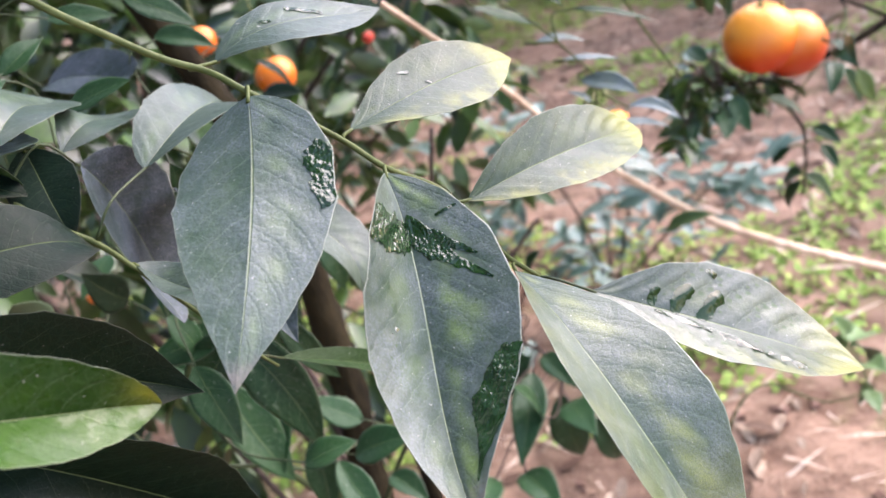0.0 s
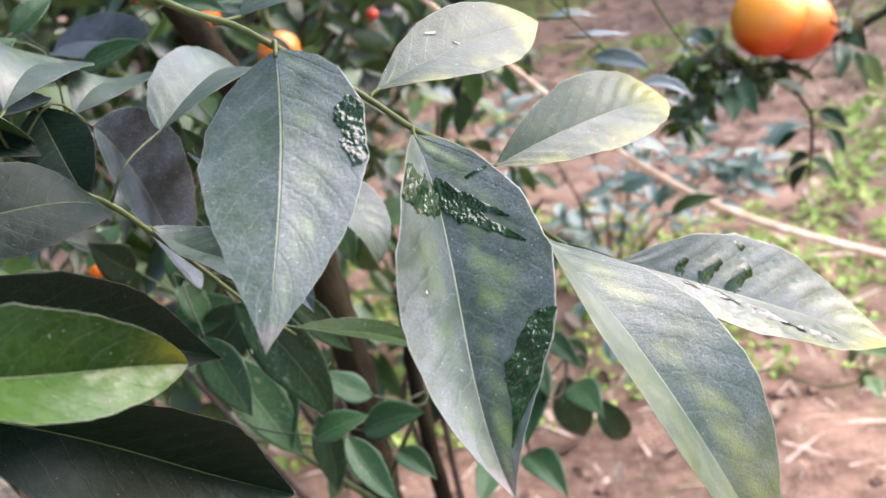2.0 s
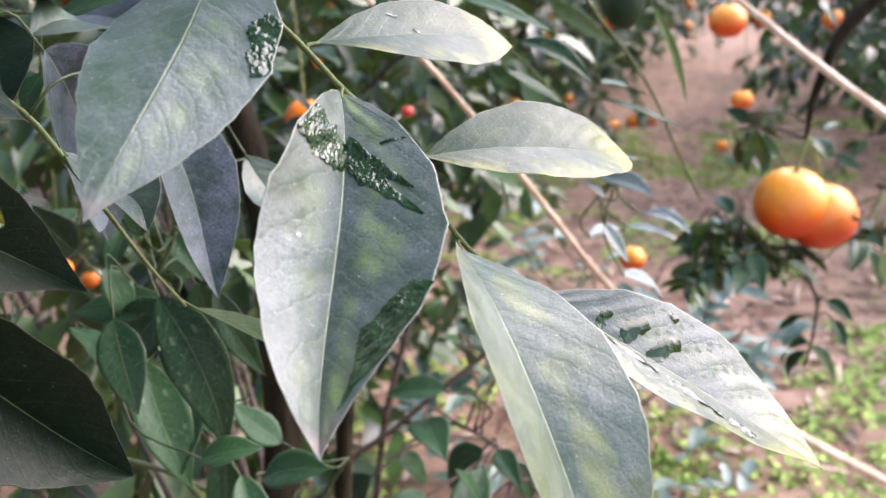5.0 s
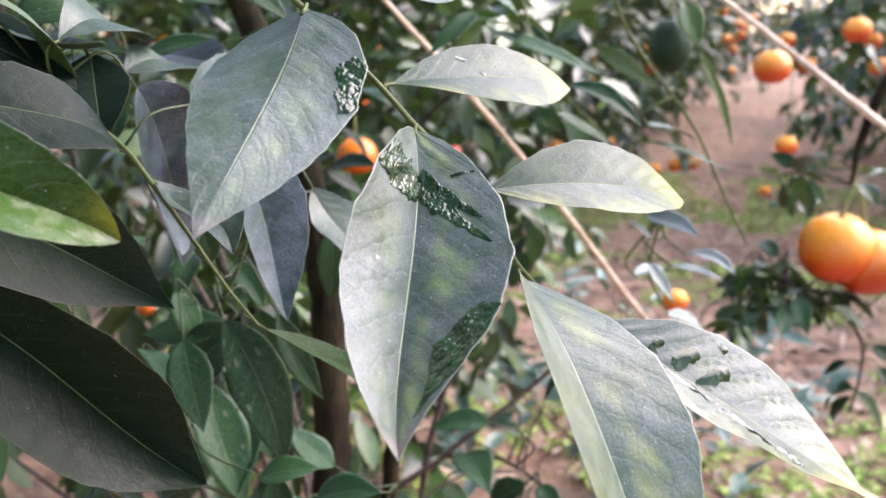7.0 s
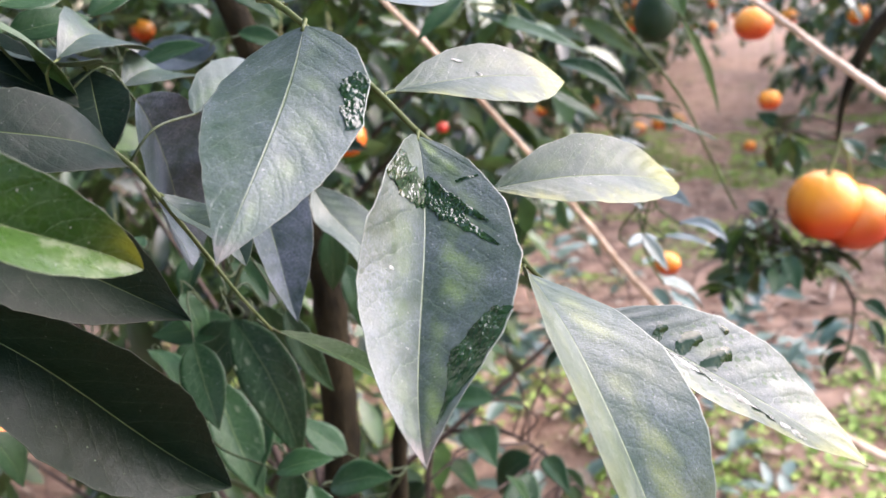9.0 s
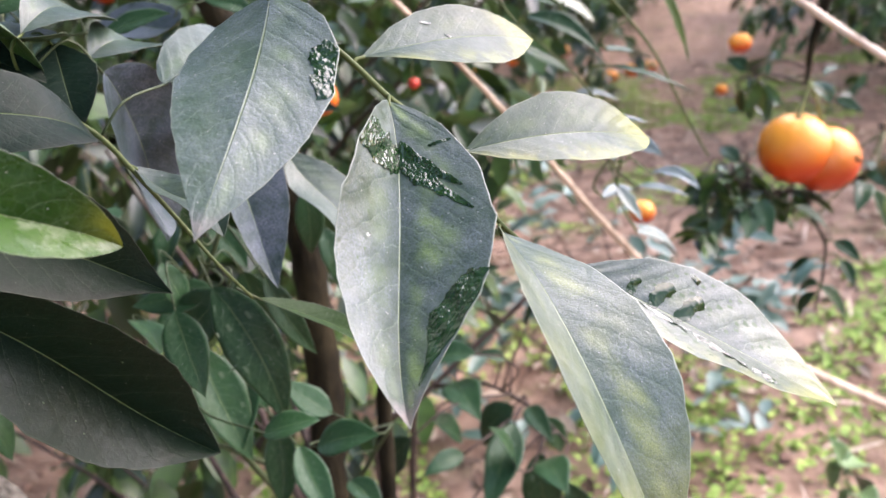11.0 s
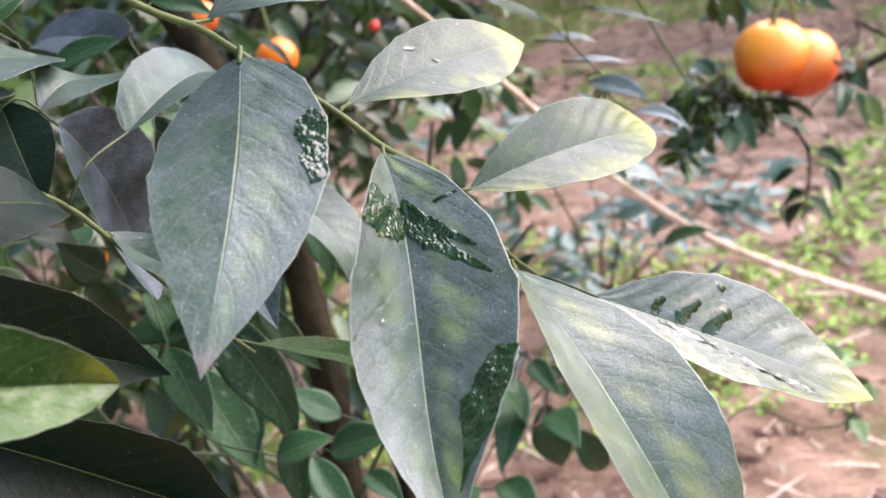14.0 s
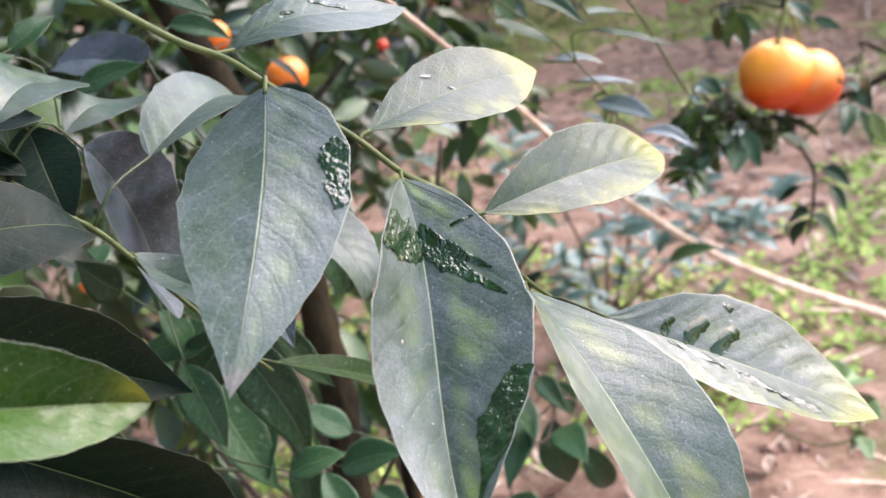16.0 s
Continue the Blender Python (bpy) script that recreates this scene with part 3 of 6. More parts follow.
blade = Blade((-0.0114, 0.2576, 0.7647), (0.0323, 0.1801, 0.6893), (0.122, 0.17, 0.978), 0.175, 0.116, 0.221, 0.363, 0.56, 0.968, 0.875, 0.145, 0.006, 0.003)
ob = blade.build(LEAF_DROOP, tree, "long drooping leaf with yellow-green mottling")
blades.append(blade)
blade = Blade((0.0118, 0.2587, 0.7499), (0.1038, 0.2693, 0.6851), (0.511, -0.304, 0.804), 0.01, -0.002, 0.217, 0.338, 0.317, 1.057, 0.97, -0.464, -0.001, 0.007)
ob = blade.build(LEAF_EDGE, tree, "crinkled leaf with water along its midrib")
blades.append(blade)
blade.film([(0.22, 0.12, 0.012, 0.40, 0.24, 0.018), (0.42, 0.3, 0.018, 0.57, 0.56, 0.022), (0.55, 0.55, 0.02, 0.66, 0.74, 0.02)], ob, "water running along the leaf", 9.2, 0.0035, 0.00006)
blade.film([(0.2, -0.08, 0.014, 0.21, -0.4, 0.02), (0.28, -0.06, 0.02, 0.31, -0.42, 0.034), (0.38, -0.06, 0.022, 0.43, -0.36, 0.034)], ob, "water in the folds of the leaf", 3.4, 0.0035, 0.00003, water=WET_CALM)
blade.film([(0.40, -0.84, 0.012, 0.42, -0.8, 0.012)], ob, "bead of water", 3.9, 0.003, 0.00012)
blade = Blade((-0.0838, 0.261, 0.8555), (-0.0346, 0.2972, 0.8524), (0.435, -0.128, 0.891), 0.081, -0.003, 0.215, 0.077, 0.008, 0.933, 1.031, 0.18, 0.037, 0.003)
ob = blade.build(LEAF, tree)
blades.append(blade)
blade.film([(0.31, -0.3, 0.016, 0.35, -0.24, 0.016)], ob, "drop of spray water", 5.0, 0.004)
blade.film([(0.5, -0.55, 0.02, 0.64, -0.2, 0.02)], ob, "drop of spray water", 6.0)
blade = Blade((-0.1284, 0.1271, 0.8366), (-0.0983, 0.1727, 0.796), (0.954, -0.002, 0.3), -0.05, 0.018, 0.217, 0.708, 0.427, 0.586, 0.886, 0.652, -0.049, 0.003)
ob = blade.build(LEAF_FRESH, tree, "glossy fresh green leaf with a paler half")
blades.append(blade)
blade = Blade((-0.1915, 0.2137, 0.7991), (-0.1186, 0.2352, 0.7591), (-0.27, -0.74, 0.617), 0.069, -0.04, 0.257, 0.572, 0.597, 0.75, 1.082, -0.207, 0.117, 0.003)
ob = blade.build(LEAF_BROWNED, tree, "shade-darkened leaf with a browned margin")
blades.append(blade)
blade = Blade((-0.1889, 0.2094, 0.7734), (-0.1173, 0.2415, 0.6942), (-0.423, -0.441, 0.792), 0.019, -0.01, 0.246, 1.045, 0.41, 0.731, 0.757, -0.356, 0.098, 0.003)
ob = blade.build(LEAF_SHADED, tree, "glossy leaf painted very dark as in shade")
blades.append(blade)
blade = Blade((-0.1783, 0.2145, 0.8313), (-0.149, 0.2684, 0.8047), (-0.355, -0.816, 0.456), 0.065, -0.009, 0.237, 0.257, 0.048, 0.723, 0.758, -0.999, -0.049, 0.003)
ob = blade.build(LEAF_DEEP_SHADE, tree)
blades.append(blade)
blade = Blade((-0.1437, 0.3434, 0.7935), (-0.105, 0.2988, 0.7338), (0.293, -0.054, 0.954), 0.067, -0.032, 0.233, 0.618, 0.536, 0.535, 1.01, 0.403, 0.045, 0.003)
ob = blade.build(LEAF_PURPLE, tree, "dull purplish hanging leaf")
blades.append(blade)
blade = Blade((-0.1131, 0.3685, 0.7745), (-0.0842, 0.345, 0.7258), (0.673, -0.35, 0.652), 0.033, -0.091, 0.271, 0.303, 0.258, 0.71, 0.766, -0.414, -0.083, 0.003)
ob = blade.build(LEAF, tree)
blades.append(blade)
blade = Blade((-0.16, 0.3051, 0.8251), (-0.1621, 0.3316, 0.7468), (0.201, -0.354, 0.914), -0.024, -0.092, 0.294, 0.405, 0.4, 0.572, 0.827, -0.183, 0.009, 0.003)
ob = blade.build(LEAF_PURPLE, tree)
blades.append(blade)
blade = Blade((-0.1356, 0.3014, 0.8185), (-0.127, 0.3886, 0.8149), (0.367, -0.327, 0.871), 0.111, 0.027, 0.211, 0.28, 0.346, 0.636, 0.723, 0.547, 0.005, 0.003)
ob = blade.build(LEAF, tree)
blades.append(blade)
blade = Blade((-0.1672, 0.3096, 0.8301), (-0.159, 0.3624, 0.8283), (0.536, 0.124, 0.835), 0.09, -0.006, 0.275, 0.001, 0.355, 0.889, 0.8, -0.856, 0.063, 0.003)
ob = blade.build(LEAF, tree)
blades.append(blade)
blade = Blade((-0.244, 0.4651, 0.8305), (-0.1699, 0.4152, 0.8364), (-0.367, -0.329, 0.87), -0.032, -0.052, 0.185, 0.27, 0.302, 0.714, 0.921, 0.199, 0.059, 0.003)
ob = blade.build(LEAF_PURPLE, tree)
blades.append(blade)
blade = Blade((-0.1735, 0.2786, 0.8435), (-0.1787, 0.3446, 0.8438), (0.549, -0.048, 0.835), 0.107, -0.007, 0.253, 0.193, 0.245, 0.951, 0.689, -0.28, 0.053, 0.003)
ob = blade.build(LEAF, tree)
blades.append(blade)
blade = Blade((-0.2166, 0.3112, 0.8487), (-0.1584, 0.2804, 0.8423), (0.265, 0.052, 0.963), -0.045, 0.012, 0.254, 0.153, 0.114, 0.763, 0.817, 0.19, 0.037, 0.003)
ob = blade.build(LEAF, tree)
blades.append(blade)
blade = Blade((-0.1116, 0.2914, 0.7331), (-0.0713, 0.3254, 0.6901), (0.95, 0.089, 0.3), 0.023, -0.024, 0.093, 0.428, 0.412, 0.858, 0.705, 0.47, -0.012, 0.003)
ob = blade.build(LEAF_DIM, tree, "narrow folded deep green leaf")
blades.append(blade)
blade = Blade((-0.1407, 0.273, 0.7938), (-0.0977, 0.2353, 0.7771), (0.197, -0.354, 0.914), -0.049, -0.089, 0.194, 0.311, 0.6, 0.67, 0.818, 0.537, -0.075, 0.003)
ob = blade.build(LEAF, tree)
blades.append(blade)
blade = Blade((-0.151, 0.2896, 0.7869), (-0.1331, 0.2729, 0.7668), (0.789, 0.288, 0.543), 0.02, -0.029, 0.254, 0.218, 0.195, 0.776, 0.831, 0.496, -0.007, 0.003)
ob = blade.build(LEAF_PURPLE, tree)
blades.append(blade)
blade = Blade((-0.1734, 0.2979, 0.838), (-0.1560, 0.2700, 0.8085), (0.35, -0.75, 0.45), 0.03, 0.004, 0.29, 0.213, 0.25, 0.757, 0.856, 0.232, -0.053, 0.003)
ob = blade.build(LEAF_DEEP_SHADE, tree)
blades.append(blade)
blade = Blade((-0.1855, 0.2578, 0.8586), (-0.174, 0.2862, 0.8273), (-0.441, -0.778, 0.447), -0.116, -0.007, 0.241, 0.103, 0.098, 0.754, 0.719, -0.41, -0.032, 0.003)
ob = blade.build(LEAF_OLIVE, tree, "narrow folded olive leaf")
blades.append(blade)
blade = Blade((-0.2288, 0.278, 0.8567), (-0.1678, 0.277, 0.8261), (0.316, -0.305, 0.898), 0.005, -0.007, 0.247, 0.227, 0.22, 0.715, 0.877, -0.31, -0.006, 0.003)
ob = blade.build(LEAF_DEEP_SHADE, tree)
blades.append(blade)
blade = Blade((-0.14, 0.1293, 0.8608), (-0.1287, 0.1759, 0.8404), (0.794, -0.084, 0.602), 0.014, -0.004, 0.236, 0.234, 0.234, 0.737, 0.891, -0.018, 0.005, 0.003)
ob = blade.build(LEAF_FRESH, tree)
blades.append(blade)
blade = Blade((-0.170, 0.387, 0.701), (-0.215, 0.384, 0.696), (0.01, -0.51, 0.86), 0.02, -0.01, 0.26, 0.07, 0.07, rise=0.8, fall=1.2, ruffle=0.009)
blade.build(MID_LEAF, tree, rows=16, cols=4)
mid_blades.append(blade)
blade = Blade((-0.160, 0.380, 0.701), (-0.191, 0.384, 0.667), (0.23, -0.68, 0.70), 0.11, 0.05, 0.32, 0.23, 0.27, rise=0.8, fall=1.2, ruffle=0.009)
blade.build(MID_LEAF, tree, rows=16, cols=4)
mid_blades.append(blade)
blade = Blade((-0.163, 0.370, 0.709), (-0.134, 0.358, 0.637), (0.12, -0.55, 0.83), 0.10, -0.05, 0.19, 0.44, 0.15, rise=0.8, fall=1.2, ruffle=0.009)
blade.build(MID_LEAF, tree, rows=16, cols=4)
mid_blades.append(blade)
blade = Blade((-0.166, 0.422, 0.698), (-0.159, 0.430, 0.646), (0.05, -0.64, 0.77), 0.01, 0.00, 0.23, 0.14, 0.20, rise=0.8, fall=1.2, ruffle=0.009)
blade.build(MID_LEAF, tree, rows=16, cols=4)
mid_blades.append(blade)
blade = Blade((-0.132, 0.361, 0.716), (-0.114, 0.366, 0.671), (-0.03, -0.58, 0.81), 0.05, 0.04, 0.15, 0.19, 0.41, rise=0.8, fall=1.2, ruffle=0.009)
blade.build(MID_LEAF, tree, rows=16, cols=4)
mid_blades.append(blade)
blade = Blade((-0.151, 0.419, 0.628), (-0.179, 0.406, 0.622), (0.14, -0.66, 0.74), 0.10, -0.05, 0.29, 0.22, 0.48, rise=0.8, fall=1.2, ruffle=0.009)
blade.build(MID_LEAF, tree, rows=16, cols=4)
mid_blades.append(blade)
blade = Blade((-0.142, 0.345, 0.639), (-0.113, 0.350, 0.643), (0.05, -0.25, 0.97), 0.08, 0.02, 0.31, 0.26, 0.15, rise=0.8, fall=1.2, ruffle=0.009)
blade.build(MID_LEAF, tree, rows=16, cols=4)
mid_blades.append(blade)
blade = Blade((-0.190, 0.398, 0.664), (-0.166, 0.384, 0.599), (0.37, -0.48, 0.80), 0.05, 0.04, 0.22, 0.23, 0.41, rise=0.8, fall=1.2, ruffle=0.009)
blade.build(MID_LEAF, tree, rows=16, cols=4)
mid_blades.append(blade)
blade = Blade((-0.204, 0.423, 0.681), (-0.209, 0.401, 0.657), (0.12, -0.48, 0.87), 0.11, 0.03, 0.28, 0.12, 0.37, rise=0.8, fall=1.2, ruffle=0.009)
blade.build(MID_LEAF, tree, rows=16, cols=4)
mid_blades.append(blade)
blade = Blade((-0.134, 0.464, 0.733), (-0.140, 0.472, 0.688), (0.22, -0.74, 0.64), 0.11, -0.02, 0.19, 0.05, 0.24, rise=0.8, fall=1.2, ruffle=0.009)
blade.build(MID_LEAF, tree, rows=16, cols=4)
mid_blades.append(blade)
blade = Blade((-0.138, 0.495, 0.697), (-0.131, 0.493, 0.655), (0.36, -0.65, 0.67), 0.11, -0.04, 0.21, 0.12, 0.23, rise=0.8, fall=1.2, ruffle=0.009)
blade.build(MID_LEAF, tree, rows=16, cols=4)
mid_blades.append(blade)
blade = Blade((-0.133, 0.397, 0.598), (-0.093, 0.386, 0.611), (0.04, -0.46, 0.89), 0.06, -0.03, 0.26, 0.30, 0.10, rise=0.8, fall=1.2, ruffle=0.009)
blade.build(MID_LEAF, tree, rows=16, cols=4)
mid_blades.append(blade)
blade = Blade((-0.161, 0.416, 0.603), (-0.164, 0.406, 0.551), (0.18, -0.46, 0.87), 0.01, -0.04, 0.21, 0.47, 0.45, rise=0.8, fall=1.2, ruffle=0.009)
blade.build(MID_LEAF, tree, rows=16, cols=4)
mid_blades.append(blade)
blade = Blade((-0.137, 0.379, 0.611), (-0.116, 0.357, 0.577), (0.08, -0.29, 0.95), 0.04, 0.04, 0.21, 0.32, 0.38, rise=0.8, fall=1.2, ruffle=0.009)
blade.build(MID_LEAF, tree, rows=16, cols=4)
mid_blades.append(blade)
blade = Blade((-0.125, 0.410, 0.612), (-0.152, 0.415, 0.633), (0.18, -0.47, 0.86), 0.01, -0.04, 0.27, 0.14, 0.07, rise=0.8, fall=1.2, ruffle=0.009)
blade.build(MID_LEAF, tree, rows=16, cols=4)
mid_blades.append(blade)
blade = Blade((-0.127, 0.430, 0.553), (-0.103, 0.406, 0.546), (0.18, -0.35, 0.92), 0.05, -0.01, 0.27, 0.40, 0.47, rise=0.8, fall=1.2, ruffle=0.009)
blade.build(MID_LEAF, tree, rows=16, cols=4)
mid_blades.append(blade)
blade = Blade((-0.169, 0.414, 0.642), (-0.169, 0.381, 0.608), (-0.02, -0.16, 0.99), 0.03, 0.04, 0.26, 0.38, 0.29, rise=0.8, fall=1.2, ruffle=0.009)
blade.build(MID_LEAF, tree, rows=16, cols=4)
mid_blades.append(blade)
blade = Blade((-0.192, 0.430, 0.644), (-0.189, 0.399, 0.616), (0.38, -0.50, 0.77), 0.06, -0.00, 0.26, 0.06, 0.30, rise=0.8, fall=1.2, ruffle=0.009)
blade.build(MID_LEAF, tree, rows=16, cols=4)
mid_blades.append(blade)
blade = Blade((-0.175, 0.349, 0.706), (-0.161, 0.332, 0.668), (0.09, -0.56, 0.82), 0.07, -0.00, 0.24, 0.16, 0.30, rise=0.8, fall=1.2, ruffle=0.009)
blade.build(MID_LEAF, tree, rows=16, cols=4)
mid_blades.append(blade)
blade = Blade((-0.194, 0.383, 0.719), (-0.187, 0.383, 0.690), (0.54, -0.40, 0.74), 0.11, -0.02, 0.27, 0.17, 0.07, rise=0.8, fall=1.2, ruffle=0.009)
blade.build(MID_LEAF, tree, rows=16, cols=4)
mid_blades.append(blade)
blade = Blade((-0.228, 0.406, 0.679), (-0.202, 0.378, 0.669), (0.54, -0.14, 0.83), 0.08, -0.03, 0.24, 0.14, 0.36, rise=0.8, fall=1.2, ruffle=0.009)
blade.build(MID_LEAF, tree, rows=16, cols=4)
mid_blades.append(blade)
blade = Blade((-0.276, 0.448, 0.725), (-0.276, 0.456, 0.747), (0.35, -0.31, 0.88), 0.06, 0.05, 0.25, 0.38, 0.16, rise=0.8, fall=1.2, ruffle=0.009)
blade.build(MID_LEAF, tree, rows=16, cols=4)
mid_blades.append(blade)
blade = Blade((-0.252, 0.464, 0.729), (-0.261, 0.430, 0.719), (0.13, -0.34, 0.93), 0.05, -0.04, 0.24, 0.08, 0.15, rise=0.8, fall=1.2, ruffle=0.009)
blade.build(MID_LEAF, tree, rows=16, cols=4)
mid_blades.append(blade)
blade = Blade((-0.209, 0.430, 0.868), (-0.178, 0.438, 0.860), (0.37, -0.66, 0.65), 0.03, 0.01, 0.22, 0.10, 0.43, rise=0.8, fall=1.2, ruffle=0.009)
blade.build(MID_LEAF, tree, rows=16, cols=4)
mid_blades.append(blade)
blade = Blade((-0.168, 0.447, 0.844), (-0.140, 0.449, 0.831), (0.18, -0.70, 0.69), 0.06, -0.05, 0.21, 0.42, 0.27, rise=0.8, fall=1.2, ruffle=0.009)
blade.build(MID_LEAF, tree, rows=16, cols=4)
mid_blades.append(blade)
blade = Blade((-0.156, 0.398, 0.870), (-0.129, 0.401, 0.849), (0.32, -0.76, 0.57), 0.05, -0.02, 0.19, 0.08, 0.17, rise=0.8, fall=1.2, ruffle=0.009)
blade.build(MID_LEAF, tree, rows=16, cols=4)
mid_blades.append(blade)
blade = Blade((-0.182, 0.355, 0.836), (-0.149, 0.354, 0.842), (0.19, -0.59, 0.78), 0.01, -0.04, 0.22, 0.11, 0.22, rise=0.8, fall=1.2, ruffle=0.009)
blade.build(MID_LEAF, tree, rows=16, cols=4)
mid_blades.append(blade)
blade = Blade((-0.205, 0.297, 0.864), (-0.189, 0.330, 0.869), (0.51, -0.44, 0.74), 0.01, -0.05, 0.30, 0.36, 0.17, rise=0.8, fall=1.2, ruffle=0.009)
blade.build(MID_LEAF, tree, rows=16, cols=4)
mid_blades.append(blade)
blade = Blade((-0.171, 0.224, 0.861), (-0.160, 0.230, 0.866), (0.11, -0.61, 0.79), 0.02, 0.00, 0.25, 0.23, 0.38, rise=0.8, fall=1.2, ruffle=0.009)
blade.build(MID_LEAF, tree, rows=16, cols=4)
mid_blades.append(blade)
blade = Blade((-0.214, 0.315, 0.853), (-0.191, 0.340, 0.857), (0.57, -0.42, 0.70), 0.05, 0.02, 0.28, 0.20, 0.25, rise=0.8, fall=1.2, ruffle=0.009)
blade.build(MID_LEAF, tree, rows=16, cols=4)
mid_blades.append(blade)
blade = Blade((-0.259, 0.385, 0.722), (-0.254, 0.365, 0.753), (0.05, -0.33, 0.94), 0.07, 0.01, 0.30, 0.41, 0.17, rise=0.8, fall=1.2, ruffle=0.009)
blade.build(MID_LEAF, tree, rows=16, cols=4)
mid_blades.append(blade)
blade = Blade((-0.171, 0.379, 0.736), (-0.174, 0.374, 0.764), (0.25, -0.55, 0.80), 0.06, -0.00, 0.24, 0.11, 0.28, rise=0.8, fall=1.2, ruffle=0.009)
blade.build(MID_LEAF, tree, rows=16, cols=4)
mid_blades.append(blade)
blade = Blade((-0.198, 0.419, 0.730), (-0.200, 0.394, 0.709), (0.00, -0.50, 0.87), 0.09, -0.06, 0.27, 0.48, 0.36, rise=0.8, fall=1.2, ruffle=0.009)
blade.build(MID_LEAF, tree, rows=16, cols=4)
mid_blades.append(blade)
blade = Blade((-0.188, 0.442, 0.719), (-0.163, 0.423, 0.698), (0.11, -0.69, 0.72), 0.01, -0.05, 0.22, 0.13, 0.43, rise=0.8, fall=1.2, ruffle=0.009)
blade.build(MID_LEAF, tree, rows=16, cols=4)
mid_blades.append(blade)
blade = Blade((-0.266, 0.396, 0.791), (-0.276, 0.373, 0.810), (0.51, -0.53, 0.67), 0.02, 0.05, 0.32, 0.06, 0.47, rise=0.8, fall=1.2, ruffle=0.009)
blade.build(MID_LEAF, tree, rows=16, cols=4)
mid_blades.append(blade)
blade = Blade((-0.146, 0.356, 0.791), (-0.145, 0.346, 0.806), (0.19, -0.71, 0.68), 0.11, -0.02, 0.30, 0.31, 0.18, rise=0.8, fall=1.2, ruffle=0.009)
blade.build(MID_LEAF, tree, rows=16, cols=4)
mid_blades.append(blade)
blade = Blade((-0.287, 0.340, 0.663), (-0.279, 0.347, 0.629), (0.13, -0.12, 0.99), 0.09, 0.02, 0.35, 0.34, 0.17, rise=0.8, fall=1.2, ruffle=0.009)
blade.build(MID_LEAF, tree, rows=16, cols=4)
mid_blades.append(blade)
blade = Blade((-0.203, 0.274, 0.848), (-0.204, 0.263, 0.860), (0.35, -0.67, 0.65), 0.03, -0.03, 0.28, 0.31, 0.16, rise=0.8, fall=1.2, ruffle=0.009)
blade.build(MID_LEAF, tree, rows=16, cols=4)
mid_blades.append(blade)
blade = Blade((-0.197, 0.348, 0.858), (-0.183, 0.366, 0.866), (0.49, -0.45, 0.75), 0.07, 0.01, 0.23, 0.36, 0.28, rise=0.8, fall=1.2, ruffle=0.009)
blade.build(MID_LEAF, tree, rows=16, cols=4)
mid_blades.append(blade)
blade = Blade((-0.204, 0.375, 0.812), (-0.213, 0.370, 0.793), (0.04, -0.74, 0.67), 0.11, -0.02, 0.27, 0.08, 0.19, rise=0.8, fall=1.2, ruffle=0.009)
blade.build(MID_LEAF, tree, rows=16, cols=4)
mid_blades.append(blade)
blade = Blade((-0.062, 0.626, 0.538), (-0.111, 0.623, 0.533), (-0.00, -0.54, 0.84), 0.06, 0.04, 0.25, 0.46, 0.25, rise=0.85, fall=1.3, ruffle=0.009)
blade.build(MID_LEAF, sapling, rows=16, cols=4)
sapling_blades.append(blade)
blade = Blade((-0.082, 0.632, 0.510), (-0.057, 0.573, 0.505), (0.13, -0.50, 0.86), 0.11, 0.03, 0.26, 0.26, 0.16, rise=0.85, fall=1.3, ruffle=0.009)
blade.build(MID_LEAF, sapling, rows=16, cols=4)
sapling_blades.append(blade)
blade = Blade((-0.034, 0.624, 0.488), (-0.065, 0.646, 0.437), (0.07, -0.56, 0.83), 0.11, 0.04, 0.25, 0.06, 0.14, rise=0.85, fall=1.3, ruffle=0.009)
blade.build(MID_LEAF, sapling, rows=16, cols=4)
sapling_blades.append(blade)
blade = Blade((-0.040, 0.661, 0.514), (-0.063, 0.655, 0.526), (-0.04, -0.58, 0.81), 0.09, -0.03, 0.24, 0.31, 0.48, rise=0.85, fall=1.3, ruffle=0.009)
blade.build(MID_LEAF, sapling, rows=16, cols=4)
sapling_blades.append(blade)
blade = Blade((-0.022, 0.625, 0.487), (-0.002, 0.579, 0.479), (0.12, -0.54, 0.83), 0.11, 0.04, 0.19, 0.46, 0.09, rise=0.85, fall=1.3, ruffle=0.009)
blade.build(MID_LEAF, sapling, rows=16, cols=4)
sapling_blades.append(blade)
blade = Blade((-0.073, 0.568, 0.480), (-0.103, 0.538, 0.480), (0.32, -0.56, 0.77), 0.11, 0.04, 0.20, 0.12, 0.28, rise=0.85, fall=1.3, ruffle=0.009)
blade.build(MID_LEAF, sapling, rows=16, cols=4)
sapling_blades.append(blade)
blade = Blade((-0.035, 0.580, 0.455), (-0.051, 0.564, 0.506), (0.12, -0.29, 0.95), 0.08, 0.03, 0.22, 0.26, 0.10, rise=0.85, fall=1.3, ruffle=0.009)
blade.build(MID_LEAF, sapling, rows=16, cols=4)
sapling_blades.append(blade)
blade = Blade((-0.011, 0.602, 0.450), (0.006, 0.542, 0.457), (-0.05, -0.26, 0.96), 0.10, 0.01, 0.24, 0.18, 0.05, rise=0.85, fall=1.3, ruffle=0.009)
blade.build(MID_LEAF, sapling, rows=16, cols=4)
sapling_blades.append(blade)
blade = Blade((-0.035, 0.623, 0.473), (-0.060, 0.551, 0.434), (0.18, -0.38, 0.91), 0.11, -0.01, 0.18, 0.16, 0.29, rise=0.85, fall=1.3, ruffle=0.009)
